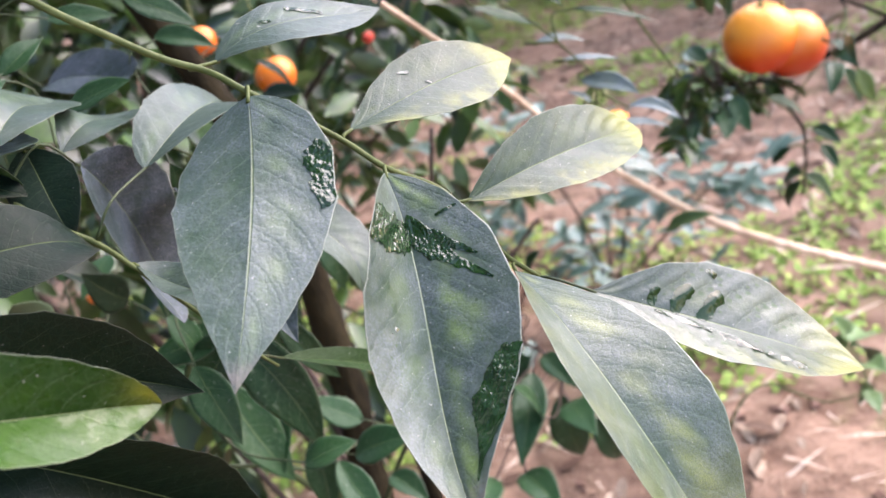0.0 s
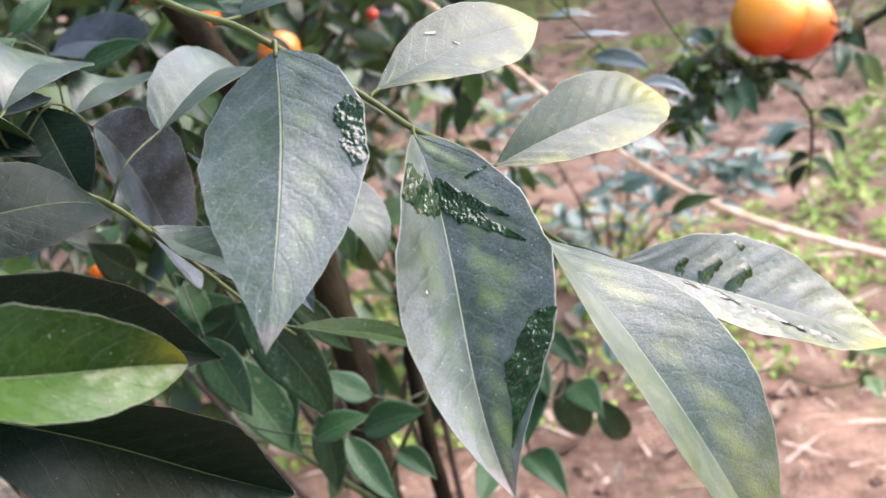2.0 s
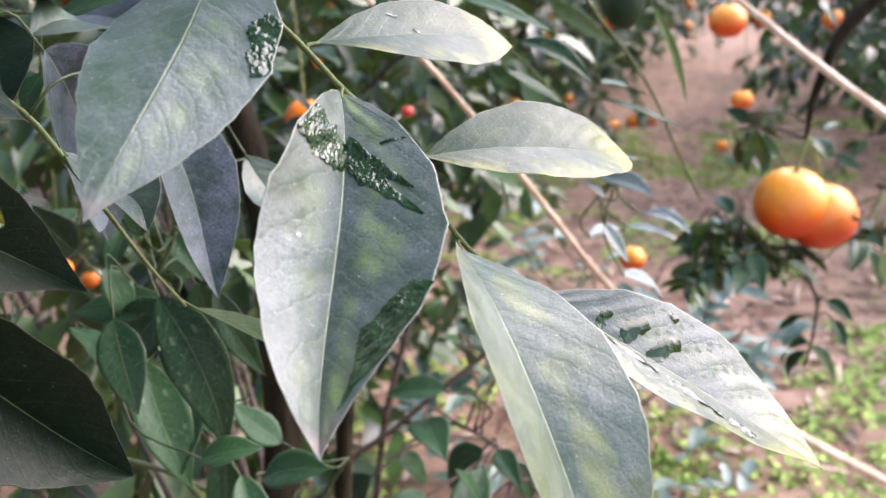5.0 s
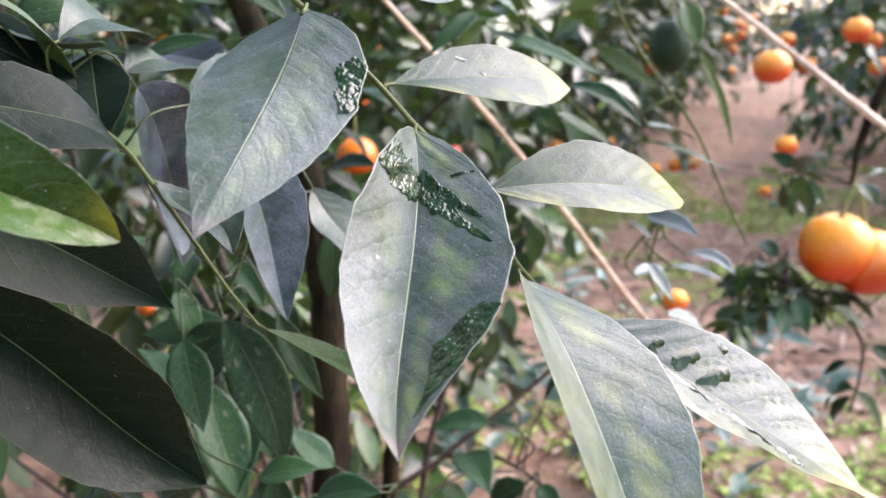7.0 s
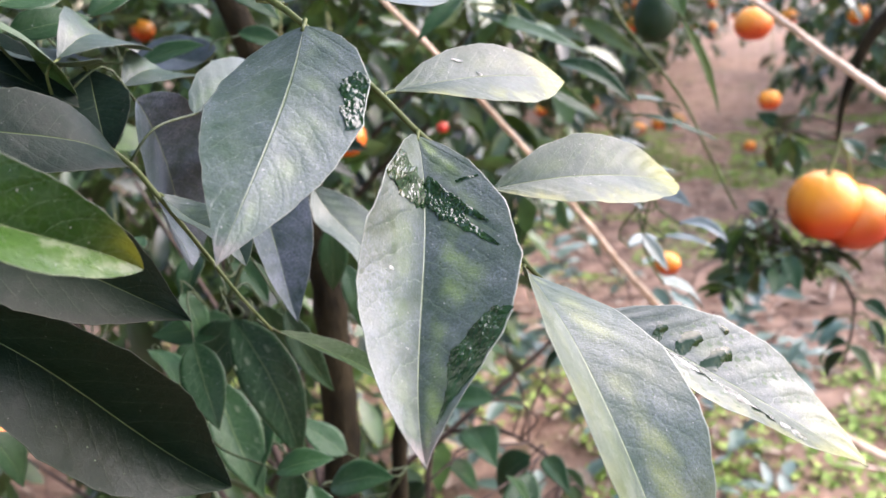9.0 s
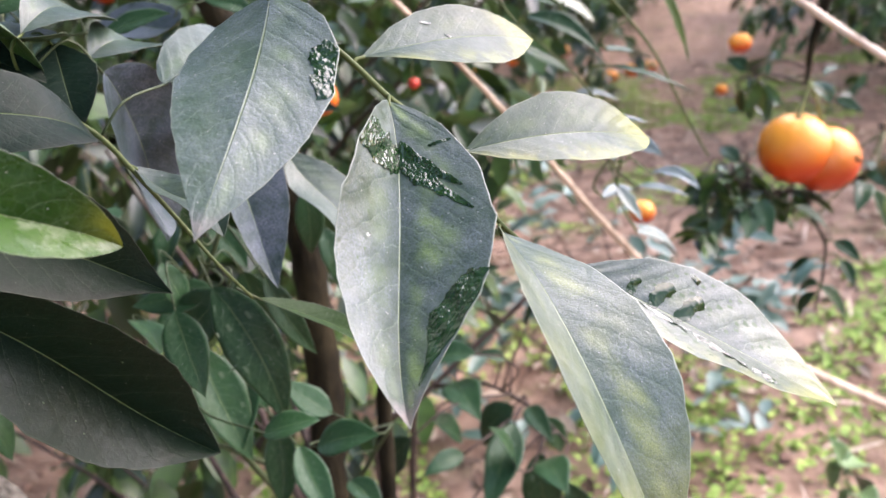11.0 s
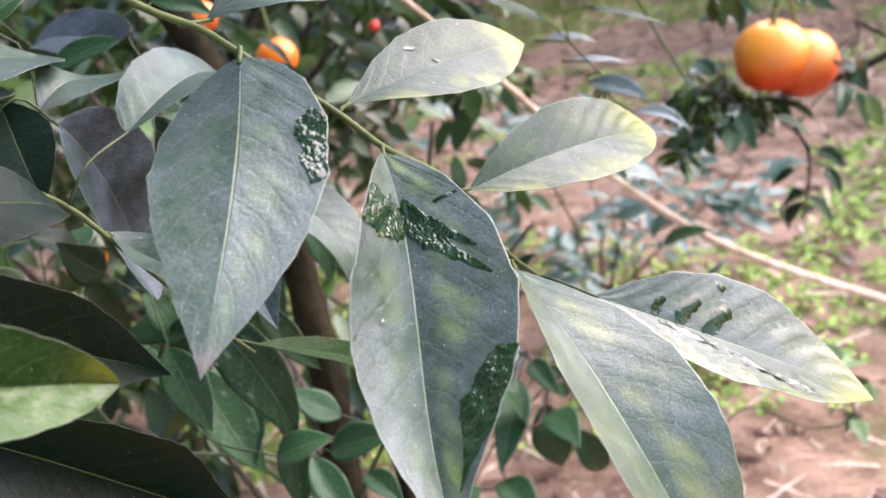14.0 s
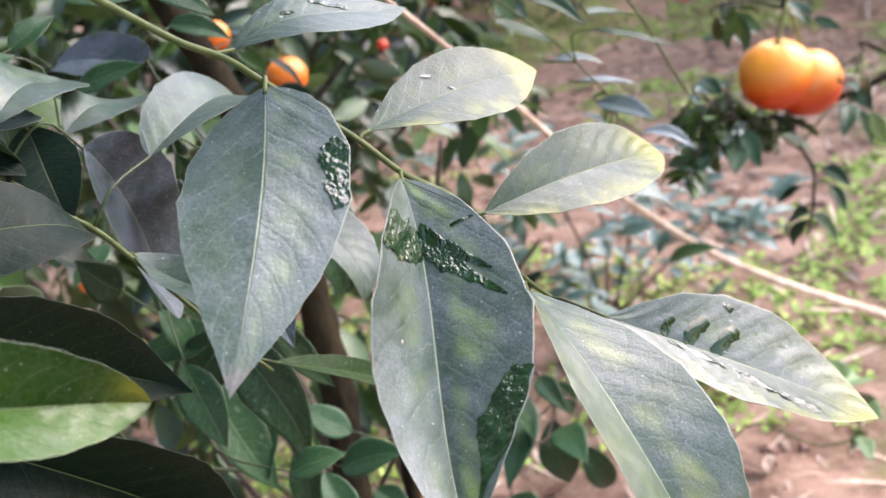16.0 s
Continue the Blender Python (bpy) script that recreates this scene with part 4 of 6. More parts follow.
blade.build(MID_LEAF, sapling, rows=16, cols=4)
sapling_blades.append(blade)
blade = Blade((-0.016, 0.626, 0.442), (-0.011, 0.638, 0.361), (-0.09, -0.34, 0.94), 0.10, 0.01, 0.22, 0.10, 0.31, rise=0.85, fall=1.3, ruffle=0.009)
blade.build(MID_LEAF, sapling, rows=16, cols=4)
sapling_blades.append(blade)
blade = Blade((0.005, 0.628, 0.410), (0.019, 0.647, 0.341), (-0.14, -0.43, 0.89), 0.13, -0.06, 0.20, 0.48, 0.34, rise=0.85, fall=1.3, ruffle=0.009)
blade.build(MID_LEAF, sapling, rows=16, cols=4)
sapling_blades.append(blade)
blade = Blade((-0.015, 0.659, 0.455), (0.002, 0.675, 0.407), (0.06, -0.53, 0.85), 0.10, -0.05, 0.22, 0.47, 0.08, rise=0.85, fall=1.3, ruffle=0.009)
blade.build(MID_LEAF, sapling, rows=16, cols=4)
sapling_blades.append(blade)
blade = Blade((-0.080, 0.541, 0.438), (-0.097, 0.480, 0.447), (0.28, -0.35, 0.90), 0.06, 0.04, 0.20, 0.29, 0.39, rise=0.85, fall=1.3, ruffle=0.009)
blade.build(MID_LEAF, sapling, rows=16, cols=4)
sapling_blades.append(blade)
blade = Blade((-0.059, 0.558, 0.423), (-0.033, 0.501, 0.422), (-0.07, -0.19, 0.98), 0.12, -0.01, 0.24, 0.23, 0.42, rise=0.85, fall=1.3, ruffle=0.009)
blade.build(MID_LEAF, sapling, rows=16, cols=4)
sapling_blades.append(blade)
blade = Blade((-0.048, 0.673, 0.541), (-0.068, 0.634, 0.581), (-0.06, -0.50, 0.87), 0.08, -0.03, 0.23, 0.36, 0.31, rise=0.85, fall=1.3, ruffle=0.009)
blade.build(MID_LEAF, sapling, rows=16, cols=4)
sapling_blades.append(blade)
blade = Blade((-0.021, 0.672, 0.535), (-0.003, 0.655, 0.569), (-0.19, -0.38, 0.91), 0.09, -0.04, 0.24, 0.21, 0.18, rise=0.85, fall=1.3, ruffle=0.009)
blade.build(MID_LEAF, sapling, rows=16, cols=4)
sapling_blades.append(blade)
blade = Blade((-0.096, 0.580, 0.504), (-0.079, 0.613, 0.462), (-0.06, -0.55, 0.83), 0.09, 0.01, 0.22, 0.36, 0.06, rise=0.85, fall=1.3, ruffle=0.009)
blade.build(MID_LEAF, sapling, rows=16, cols=4)
sapling_blades.append(blade)
blade = Blade((-0.111, 0.554, 0.505), (-0.136, 0.571, 0.456), (0.14, -0.52, 0.84), 0.07, 0.04, 0.22, 0.09, 0.21, rise=0.85, fall=1.3, ruffle=0.009)
blade.build(MID_LEAF, sapling, rows=16, cols=4)
sapling_blades.append(blade)
blade = Blade((0.044, 0.667, 0.718), (0.089, 0.659, 0.711), (-0.22, -0.01, 0.98), 0.03, 0.03, 0.16, 0.27, 0.35, rise=0.8, fall=1.2, ruffle=0.009)
blade.build(LEAF_PALE, bough, rows=16, cols=4)
bough_blades.append(blade)
blade = Blade((0.057, 0.662, 0.701), (0.092, 0.614, 0.695), (-0.26, -0.35, 0.90), 0.01, -0.06, 0.15, 0.26, 0.20, rise=0.8, fall=1.2, ruffle=0.009)
blade.build(LEAF_PALE, bough, rows=16, cols=4)
bough_blades.append(blade)
blade = Blade((0.089, 0.669, 0.668), (0.121, 0.627, 0.663), (-0.16, -0.24, 0.96), 0.09, -0.06, 0.14, 0.27, 0.42, rise=0.8, fall=1.2, ruffle=0.009)
blade.build(LEAF_PALE, bough, rows=16, cols=4)
bough_blades.append(blade)
blade = Blade((0.028, 0.663, 0.737), (0.067, 0.663, 0.729), (-0.07, -0.34, 0.94), 0.11, 0.01, 0.17, 0.17, 0.46, rise=0.8, fall=1.2, ruffle=0.009)
blade.build(LEAF_PALE, bough, rows=16, cols=4)
bough_blades.append(blade)
blade = Blade((0.050, 0.667, 0.650), (0.083, 0.706, 0.643), (0.11, -0.03, 0.99), 0.09, 0.02, 0.18, 0.42, 0.30, rise=0.8, fall=1.2, ruffle=0.009)
blade.build(LEAF_PALE, bough, rows=16, cols=4)
bough_blades.append(blade)
blade = Blade((0.077, 0.673, 0.617), (0.114, 0.694, 0.583), (-0.28, -0.40, 0.87), 0.09, -0.06, 0.18, 0.46, 0.41, rise=0.8, fall=1.2, ruffle=0.009)
blade.build(LEAF_PALE, bough, rows=16, cols=4)
bough_blades.append(blade)
blade = Blade((0.060, 0.647, 0.667), (0.076, 0.617, 0.645), (-0.07, -0.25, 0.96), 0.01, 0.01, 0.16, 0.11, 0.43, rise=0.8, fall=1.2, ruffle=0.009)
blade.build(LEAF_PALE, bough, rows=16, cols=4)
bough_blades.append(blade)
blade = Blade((0.075, 0.645, 0.665), (0.114, 0.635, 0.656), (-0.33, -0.17, 0.93), 0.09, -0.01, 0.12, 0.11, 0.16, rise=0.8, fall=1.2, ruffle=0.009)
blade.build(LEAF_PALE, bough, rows=16, cols=4)
bough_blades.append(blade)
blade = Blade((0.061, 0.651, 0.684), (0.044, 0.652, 0.698), (0.06, -0.29, 0.95), 0.09, -0.01, 0.17, 0.30, 0.47, rise=0.8, fall=1.2, ruffle=0.009)
blade.build(LEAF_PALE, bough, rows=16, cols=4)
bough_blades.append(blade)
blade = Blade((-0.053, 0.593, 0.843), (0.022, 0.559, 0.812), (0.16, -0.45, 0.88), 0.02, 0.00, 0.10, 0.08, 0.20, rise=0.8, fall=1.2, ruffle=0.009)
blade.build(MID_LEAF, bough, rows=16, cols=4)
bough_blades.append(blade)
blade = Blade((0.000, 0.613, 0.804), (0.049, 0.583, 0.776), (-0.01, -0.54, 0.84), 0.11, -0.02, 0.14, 0.29, 0.40, rise=0.8, fall=1.2, ruffle=0.009)
blade.build(MID_LEAF, bough, rows=16, cols=4)
bough_blades.append(blade)
blade = Blade((-0.010, 0.611, 0.786), (0.035, 0.635, 0.756), (0.16, -0.46, 0.87), 0.02, 0.03, 0.11, 0.19, 0.11, rise=0.8, fall=1.2, ruffle=0.009)
blade.build(MID_LEAF, bough, rows=16, cols=4)
bough_blades.append(blade)
blade = Blade((0.058, 0.646, 0.760), (0.117, 0.644, 0.736), (0.20, -0.33, 0.92), 0.05, 0.05, 0.08, 0.27, 0.38, rise=0.8, fall=1.2, ruffle=0.009)
blade.build(MID_LEAF, bough, rows=16, cols=4)
bough_blades.append(blade)
blade = Blade((0.056, 0.647, 0.771), (0.095, 0.682, 0.757), (-0.18, -0.24, 0.95), 0.03, -0.01, 0.17, 0.39, 0.10, rise=0.8, fall=1.2, ruffle=0.009)
blade.build(MID_LEAF, bough, rows=16, cols=4)
bough_blades.append(blade)
blade = Blade((-0.060, 0.572, 0.855), (-0.088, 0.544, 0.828), (0.30, -0.40, 0.86), 0.06, -0.03, 0.16, 0.32, 0.20, rise=0.8, fall=1.2, ruffle=0.009)
blade.build(MID_LEAF, bough, rows=16, cols=4)
bough_blades.append(blade)
blade = Blade((-0.055, 0.592, 0.831), (-0.073, 0.596, 0.801), (0.04, -0.30, 0.95), 0.02, -0.03, 0.14, 0.08, 0.09, rise=0.8, fall=1.2, ruffle=0.009)
blade.build(MID_LEAF, bough, rows=16, cols=4)
bough_blades.append(blade)
blade = Blade((0.045, 0.653, 0.851), (0.026, 0.687, 0.836), (0.23, -0.49, 0.84), 0.03, -0.02, 0.20, 0.43, 0.29, rise=0.8, fall=1.2, ruffle=0.009)
blade.build(MID_LEAF, bough, rows=16, cols=4)
bough_blades.append(blade)
blade = Blade((-0.032, 0.594, 0.841), (-0.051, 0.565, 0.865), (-0.09, -0.59, 0.80), 0.10, -0.04, 0.21, 0.07, 0.43, rise=0.8, fall=1.2, ruffle=0.009)
blade.build(MID_LEAF, bough, rows=16, cols=4)
bough_blades.append(blade)
blade = Blade((-0.013, 0.614, 0.820), (-0.033, 0.630, 0.849), (-0.09, -0.48, 0.87), 0.10, -0.03, 0.18, 0.40, 0.31, rise=0.8, fall=1.2, ruffle=0.009)
blade.build(MID_LEAF, bough, rows=16, cols=4)
bough_blades.append(blade)
blade = Blade((0.022, 0.874, 0.826), (0.083, 0.870, 0.783), (-0.21, -0.89, 0.40), 0.11, 0.02, 0.12, 0.30, 0.16, rise=0.8, fall=1.2, ruffle=0.009)
blade.build(LEAF_OLIVE, bough, rows=16, cols=4)
bough_blades.append(blade)
blade = Blade((0.089, 0.719, 0.859), (0.097, 0.687, 0.825), (-0.19, -0.69, 0.70), 0.04, 0.01, 0.22, 0.25, 0.19, rise=0.8, fall=1.2, ruffle=0.009)
blade.build(LEAF_OLIVE, bough, rows=16, cols=4)
bough_blades.append(blade)
blade = Blade((0.100, 0.727, 0.823), (0.135, 0.756, 0.739), (-0.02, -0.63, 0.78), 0.01, -0.05, 0.05, 0.41, 0.22, rise=0.8, fall=1.2, ruffle=0.009)
blade.build(LEAF_OLIVE, bough, rows=16, cols=4)
bough_blades.append(blade)
blade = Blade((0.283, 0.955, 0.537), (0.321, 0.956, 0.504), (-0.21, -0.31, 0.93), 0.08, -0.05, 0.20, 0.06, 0.28, rise=0.8, fall=1.2, ruffle=0.009)
blade.build(MID_LEAF, fruiting, rows=16, cols=4)
fruiting_blades.append(blade)
blade = Blade((0.320, 0.929, 0.502), (0.337, 0.897, 0.488), (-0.05, -0.66, 0.75), 0.14, 0.03, 0.23, 0.47, 0.22, rise=0.8, fall=1.2, ruffle=0.009)
blade.build(MID_LEAF, fruiting, rows=16, cols=4)
fruiting_blades.append(blade)
blade = Blade((0.324, 0.919, 0.483), (0.328, 0.886, 0.464), (-0.13, -0.26, 0.96), 0.06, -0.01, 0.19, 0.39, 0.26, rise=0.8, fall=1.2, ruffle=0.009)
blade.build(MID_LEAF, fruiting, rows=16, cols=4)
fruiting_blades.append(blade)
blade = Blade((0.291, 0.921, 0.487), (0.274, 0.944, 0.462), (-0.11, -0.52, 0.85), 0.04, -0.02, 0.18, 0.11, 0.41, rise=0.8, fall=1.2, ruffle=0.009)
blade.build(MID_LEAF, fruiting, rows=16, cols=4)
fruiting_blades.append(blade)
blade = Blade((0.293, 0.898, 0.465), (0.284, 0.945, 0.416), (-0.17, -0.53, 0.83), 0.13, 0.05, 0.19, 0.34, 0.09, rise=0.8, fall=1.2, ruffle=0.009)
blade.build(MID_LEAF, fruiting, rows=16, cols=4)
fruiting_blades.append(blade)
blade = Blade((0.295, 0.896, 0.462), (0.331, 0.917, 0.409), (-0.02, -0.50, 0.87), 0.06, -0.01, 0.19, 0.35, 0.28, rise=0.8, fall=1.2, ruffle=0.009)
blade.build(MID_LEAF, fruiting, rows=16, cols=4)
fruiting_blades.append(blade)
blade = Blade((0.291, 0.895, 0.457), (0.284, 0.921, 0.411), (-0.24, -0.54, 0.80), 0.11, 0.05, 0.16, 0.40, 0.40, rise=0.8, fall=1.2, ruffle=0.009)
blade.build(MID_LEAF, fruiting, rows=16, cols=4)
fruiting_blades.append(blade)
blade = Blade((0.379, 0.979, 0.572), (0.368, 0.918, 0.562), (-0.56, -0.60, 0.57), 0.14, 0.01, 0.25, 0.41, 0.23, rise=0.8, fall=1.2, ruffle=0.009)
blade.build(MID_LEAF, fruiting, rows=16, cols=4)
fruiting_blades.append(blade)
blade = Blade((0.365, 0.978, 0.553), (0.339, 0.925, 0.533), (0.07, -0.58, 0.81), 0.14, -0.00, 0.19, 0.26, 0.29, rise=0.8, fall=1.2, ruffle=0.009)
blade.build(MID_LEAF, fruiting, rows=16, cols=4)
fruiting_blades.append(blade)
blade = Blade((0.372, 0.973, 0.545), (0.396, 0.986, 0.493), (-0.10, -0.41, 0.90), 0.04, 0.06, 0.24, 0.45, 0.23, rise=0.8, fall=1.2, ruffle=0.009)
blade.build(MID_LEAF, fruiting, rows=16, cols=4)
fruiting_blades.append(blade)
blade = Blade((0.360, 0.987, 0.575), (0.361, 0.943, 0.576), (0.22, -0.56, 0.80), 0.06, -0.00, 0.26, 0.32, 0.47, rise=0.8, fall=1.2, ruffle=0.009)
blade.build(MID_LEAF, fruiting, rows=16, cols=4)
fruiting_blades.append(blade)
blade = Blade((0.216, 1.004, 0.565), (0.196, 1.039, 0.553), (-0.13, -0.43, 0.89), 0.05, 0.01, 0.21, 0.07, 0.23, rise=0.8, fall=1.2, ruffle=0.009)
blade.build(MID_LEAF, fruiting, rows=16, cols=4)
fruiting_blades.append(blade)
blade = Blade((0.235, 0.989, 0.536), (0.189, 0.954, 0.535), (-0.09, -0.66, 0.75), 0.10, 0.00, 0.28, 0.42, 0.47, rise=0.8, fall=1.2, ruffle=0.009)
blade.build(MID_LEAF, fruiting, rows=16, cols=4)
fruiting_blades.append(blade)
blade = Blade((0.245, 0.984, 0.528), (0.224, 0.927, 0.511), (-0.10, -0.51, 0.86), 0.05, 0.00, 0.23, 0.15, 0.35, rise=0.8, fall=1.2, ruffle=0.009)
blade.build(MID_LEAF, fruiting, rows=16, cols=4)
fruiting_blades.append(blade)
blade = Blade((0.236, 1.024, 0.575), (0.224, 1.063, 0.586), (-0.17, -0.60, 0.78), 0.13, -0.01, 0.25, 0.13, 0.26, rise=0.8, fall=1.2, ruffle=0.009)
blade.build(MID_LEAF, fruiting, rows=16, cols=4)
fruiting_blades.append(blade)
blade = Blade((0.254, 0.986, 0.539), (0.256, 0.941, 0.508), (-0.08, -0.58, 0.81), 0.08, 0.05, 0.22, 0.30, 0.12, rise=0.8, fall=1.2, ruffle=0.009)
blade.build(MID_LEAF, fruiting, rows=16, cols=4)
fruiting_blades.append(blade)
blade = Blade((0.212, 0.982, 0.531), (0.183, 0.924, 0.511), (-0.35, -0.63, 0.70), 0.08, -0.02, 0.15, 0.33, 0.26, rise=0.8, fall=1.2, ruffle=0.009)
blade.build(MID_LEAF, fruiting, rows=16, cols=4)
fruiting_blades.append(blade)
blade = Blade((0.298, 1.234, 0.649), (0.266, 1.241, 0.667), (-0.29, -0.85, 0.44), 0.14, 0.05, 0.27, 0.11, 0.33, rise=0.8, fall=1.2, ruffle=0.009)
blade.build(MID_LEAF, fruiting, rows=16, cols=4)
fruiting_blades.append(blade)
blade = Blade((0.309, 1.230, 0.641), (0.311, 1.154, 0.674), (-0.11, -0.70, 0.70), 0.12, 0.01, 0.26, 0.25, 0.38, rise=0.8, fall=1.2, ruffle=0.009)
blade.build(MID_LEAF, fruiting, rows=16, cols=4)
fruiting_blades.append(blade)
blade = Blade((0.312, 1.228, 0.633), (0.286, 1.180, 0.616), (-0.16, -0.52, 0.84), 0.14, 0.03, 0.24, 0.46, 0.41, rise=0.8, fall=1.2, ruffle=0.009)
blade.build(MID_LEAF, fruiting, rows=16, cols=4)
fruiting_blades.append(blade)
blade = Blade((0.356, 1.058, 0.636), (0.383, 1.041, 0.620), (0.00, -0.79, 0.61), 0.06, 0.01, 0.21, 0.17, 0.14, rise=0.8, fall=1.2, ruffle=0.009)
blade.build(MID_LEAF, fruiting, rows=16, cols=4)
fruiting_blades.append(blade)
blade = Blade((0.344, 1.066, 0.662), (0.380, 1.097, 0.662), (-0.22, -0.30, 0.93), 0.12, 0.03, 0.20, 0.21, 0.50, rise=0.8, fall=1.2, ruffle=0.009)
blade.build(MID_LEAF, fruiting, rows=16, cols=4)
fruiting_blades.append(blade)
blade = Blade((0.350, 1.058, 0.630), (0.346, 1.113, 0.648), (-0.05, -0.50, 0.86), 0.07, -0.00, 0.22, 0.40, 0.37, rise=0.8, fall=1.2, ruffle=0.009)
blade.build(MID_LEAF, fruiting, rows=16, cols=4)
fruiting_blades.append(blade)
blade = Blade((0.386, 0.966, 0.542), (0.406, 0.969, 0.498), (-0.32, -0.25, 0.91), 0.02, 0.06, 0.25, 0.18, 0.10, rise=0.8, fall=1.2, ruffle=0.009)
blade.build(LEAF_OLIVE, fruiting, rows=16, cols=4)
fruiting_blades.append(blade)
blade = Blade((0.138, 0.897, 0.434), (0.184, 0.845, 0.467), (-0.17, -0.52, 0.84), 0.09, -0.01, 0.13, 0.29, 0.16, rise=0.8, fall=1.2, ruffle=0.009)
blade.build(LEAF_OLIVE, shrub, rows=16, cols=4)
blade = Blade((0.335, 0.926, 0.214), (0.314, 0.908, 0.266), (-0.05, -0.50, 0.86), 0.12, -0.06, 0.27, 0.30, 0.37, rise=0.8, fall=1.2, ruffle=0.009)
blade.build(LEAF_WEED, vine, rows=16, cols=4)
vine_blades.append(blade)
blade = Blade((0.337, 0.923, 0.211), (0.380, 0.976, 0.180), (-0.18, -0.49, 0.85), 0.08, 0.04, 0.26, 0.29, 0.48, rise=0.8, fall=1.2, ruffle=0.009)
blade.build(LEAF_WEED, vine, rows=16, cols=4)
vine_blades.append(blade)
blade = Blade((0.340, 0.918, 0.207), (0.372, 0.945, 0.143), (-0.11, -0.19, 0.98), 0.14, 0.04, 0.24, 0.22, 0.35, rise=0.8, fall=1.2, ruffle=0.009)
blade.build(LEAF_WEED, vine, rows=16, cols=4)
vine_blades.append(blade)
blade = Blade((0.347, 0.901, 0.188), (0.349, 0.835, 0.221), (-0.08, -0.30, 0.95), 0.06, 0.05, 0.27, 0.44, 0.40, rise=0.8, fall=1.2, ruffle=0.009)
blade.build(LEAF_WEED, vine, rows=16, cols=4)
vine_blades.append(blade)
blade = Blade((0.337, 0.944, 0.205), (0.358, 0.948, 0.217), (-0.07, -0.26, 0.96), 0.11, 0.02, 0.31, 0.07, 0.12, rise=0.8, fall=1.2, ruffle=0.009)
blade.build(LEAF_WEED, vine, rows=16, cols=4)
vine_blades.append(blade)
blade = Blade((0.338, 0.925, 0.214), (0.334, 0.961, 0.165), (-0.20, -0.57, 0.79), 0.09, -0.06, 0.25, 0.07, 0.14, rise=0.8, fall=1.2, ruffle=0.009)
blade.build(LEAF_WEED, vine, rows=16, cols=4)
vine_blades.append(blade)
blade = Blade((0.339, 0.868, 0.176), (0.332, 0.822, 0.174), (0.01, -0.41, 0.91), 0.11, 0.06, 0.24, 0.16, 0.19, rise=0.8, fall=1.2, ruffle=0.009)
blade.build(LEAF_WEED, vine, rows=16, cols=4)
vine_blades.append(blade)
blade = Blade((0.342, 0.867, 0.176), (0.335, 0.895, 0.135), (-0.21, -0.35, 0.91), 0.05, -0.00, 0.28, 0.17, 0.39, rise=0.8, fall=1.2, ruffle=0.009)
blade.build(LEAF_WEED, vine, rows=16, cols=4)
vine_blades.append(blade)
blade = Blade((0.342, 0.905, 0.191), (0.333, 0.921, 0.158), (-0.36, -0.32, 0.88), 0.06, -0.03, 0.25, 0.14, 0.23, rise=0.8, fall=1.2, ruffle=0.009)
blade.build(LEAF_WEED, vine, rows=16, cols=4)
vine_blades.append(blade)
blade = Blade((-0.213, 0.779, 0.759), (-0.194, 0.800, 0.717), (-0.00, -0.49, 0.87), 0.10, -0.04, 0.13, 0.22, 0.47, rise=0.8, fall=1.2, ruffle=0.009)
blade.build(LEAF_SHADED, tree, rows=16, cols=4)
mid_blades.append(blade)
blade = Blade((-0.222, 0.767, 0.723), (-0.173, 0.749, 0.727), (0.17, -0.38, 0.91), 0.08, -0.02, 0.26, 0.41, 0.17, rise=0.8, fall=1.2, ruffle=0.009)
blade.build(LEAF_SHADED, tree, rows=16, cols=4)
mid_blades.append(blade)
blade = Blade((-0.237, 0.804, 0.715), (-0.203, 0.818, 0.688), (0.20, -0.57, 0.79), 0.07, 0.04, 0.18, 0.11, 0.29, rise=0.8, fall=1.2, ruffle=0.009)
blade.build(LEAF_SHADED, tree, rows=16, cols=4)
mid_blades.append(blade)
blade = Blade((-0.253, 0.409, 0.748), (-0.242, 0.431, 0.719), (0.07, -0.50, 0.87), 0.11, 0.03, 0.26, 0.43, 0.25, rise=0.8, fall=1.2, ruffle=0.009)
blade.build(LEAF_SHADED, tree, rows=16, cols=4)
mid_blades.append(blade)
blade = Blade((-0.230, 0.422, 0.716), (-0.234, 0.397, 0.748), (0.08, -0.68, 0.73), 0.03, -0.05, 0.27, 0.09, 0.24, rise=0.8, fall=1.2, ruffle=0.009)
blade.build(LEAF_SHADED, tree, rows=16, cols=4)
mid_blades.append(blade)


def nearest(lines, at):
    best = min(((np.linalg.norm(p - at), tuple(p)) for line in lines for p in curve_points(line)), key=lambda b: b[0])
    return np.array(best[1]), best[0]


def stalks(parent, material, lines, all_blades, r=0.0006, lift=0.002):
    """A short stalk from the foot of each blade to the nearest stem."""
    for b in all_blades:
        to, far = nearest(lines, b.base)
        out = unit(b.base - b.tip)
        mid = b.base + out * min(far * 0.4, 0.02) + (to - b.base) * 0.3 + np.array([0, 0, lift * min(1, far / 0.05)])
        bm = bmesh.new()
        add_tube(bm, [b.base - out * 0.002, mid, to], r, r * 1.15, 6, steps=4)
        part("leaf_stalk", bm, material, parent)


TRUNK = [(-0.150, 0.50, -0.03), (-0.161, 0.495, 0.25), (-0.165, 0.494, 0.45), (-0.157, 0.512, 0.60), (-0.172, 0.54, 0.75), (-0.24, 0.56, 0.95), (-0.31, 0.58, 1.25), (-0.34, 0.62, 1.6)]
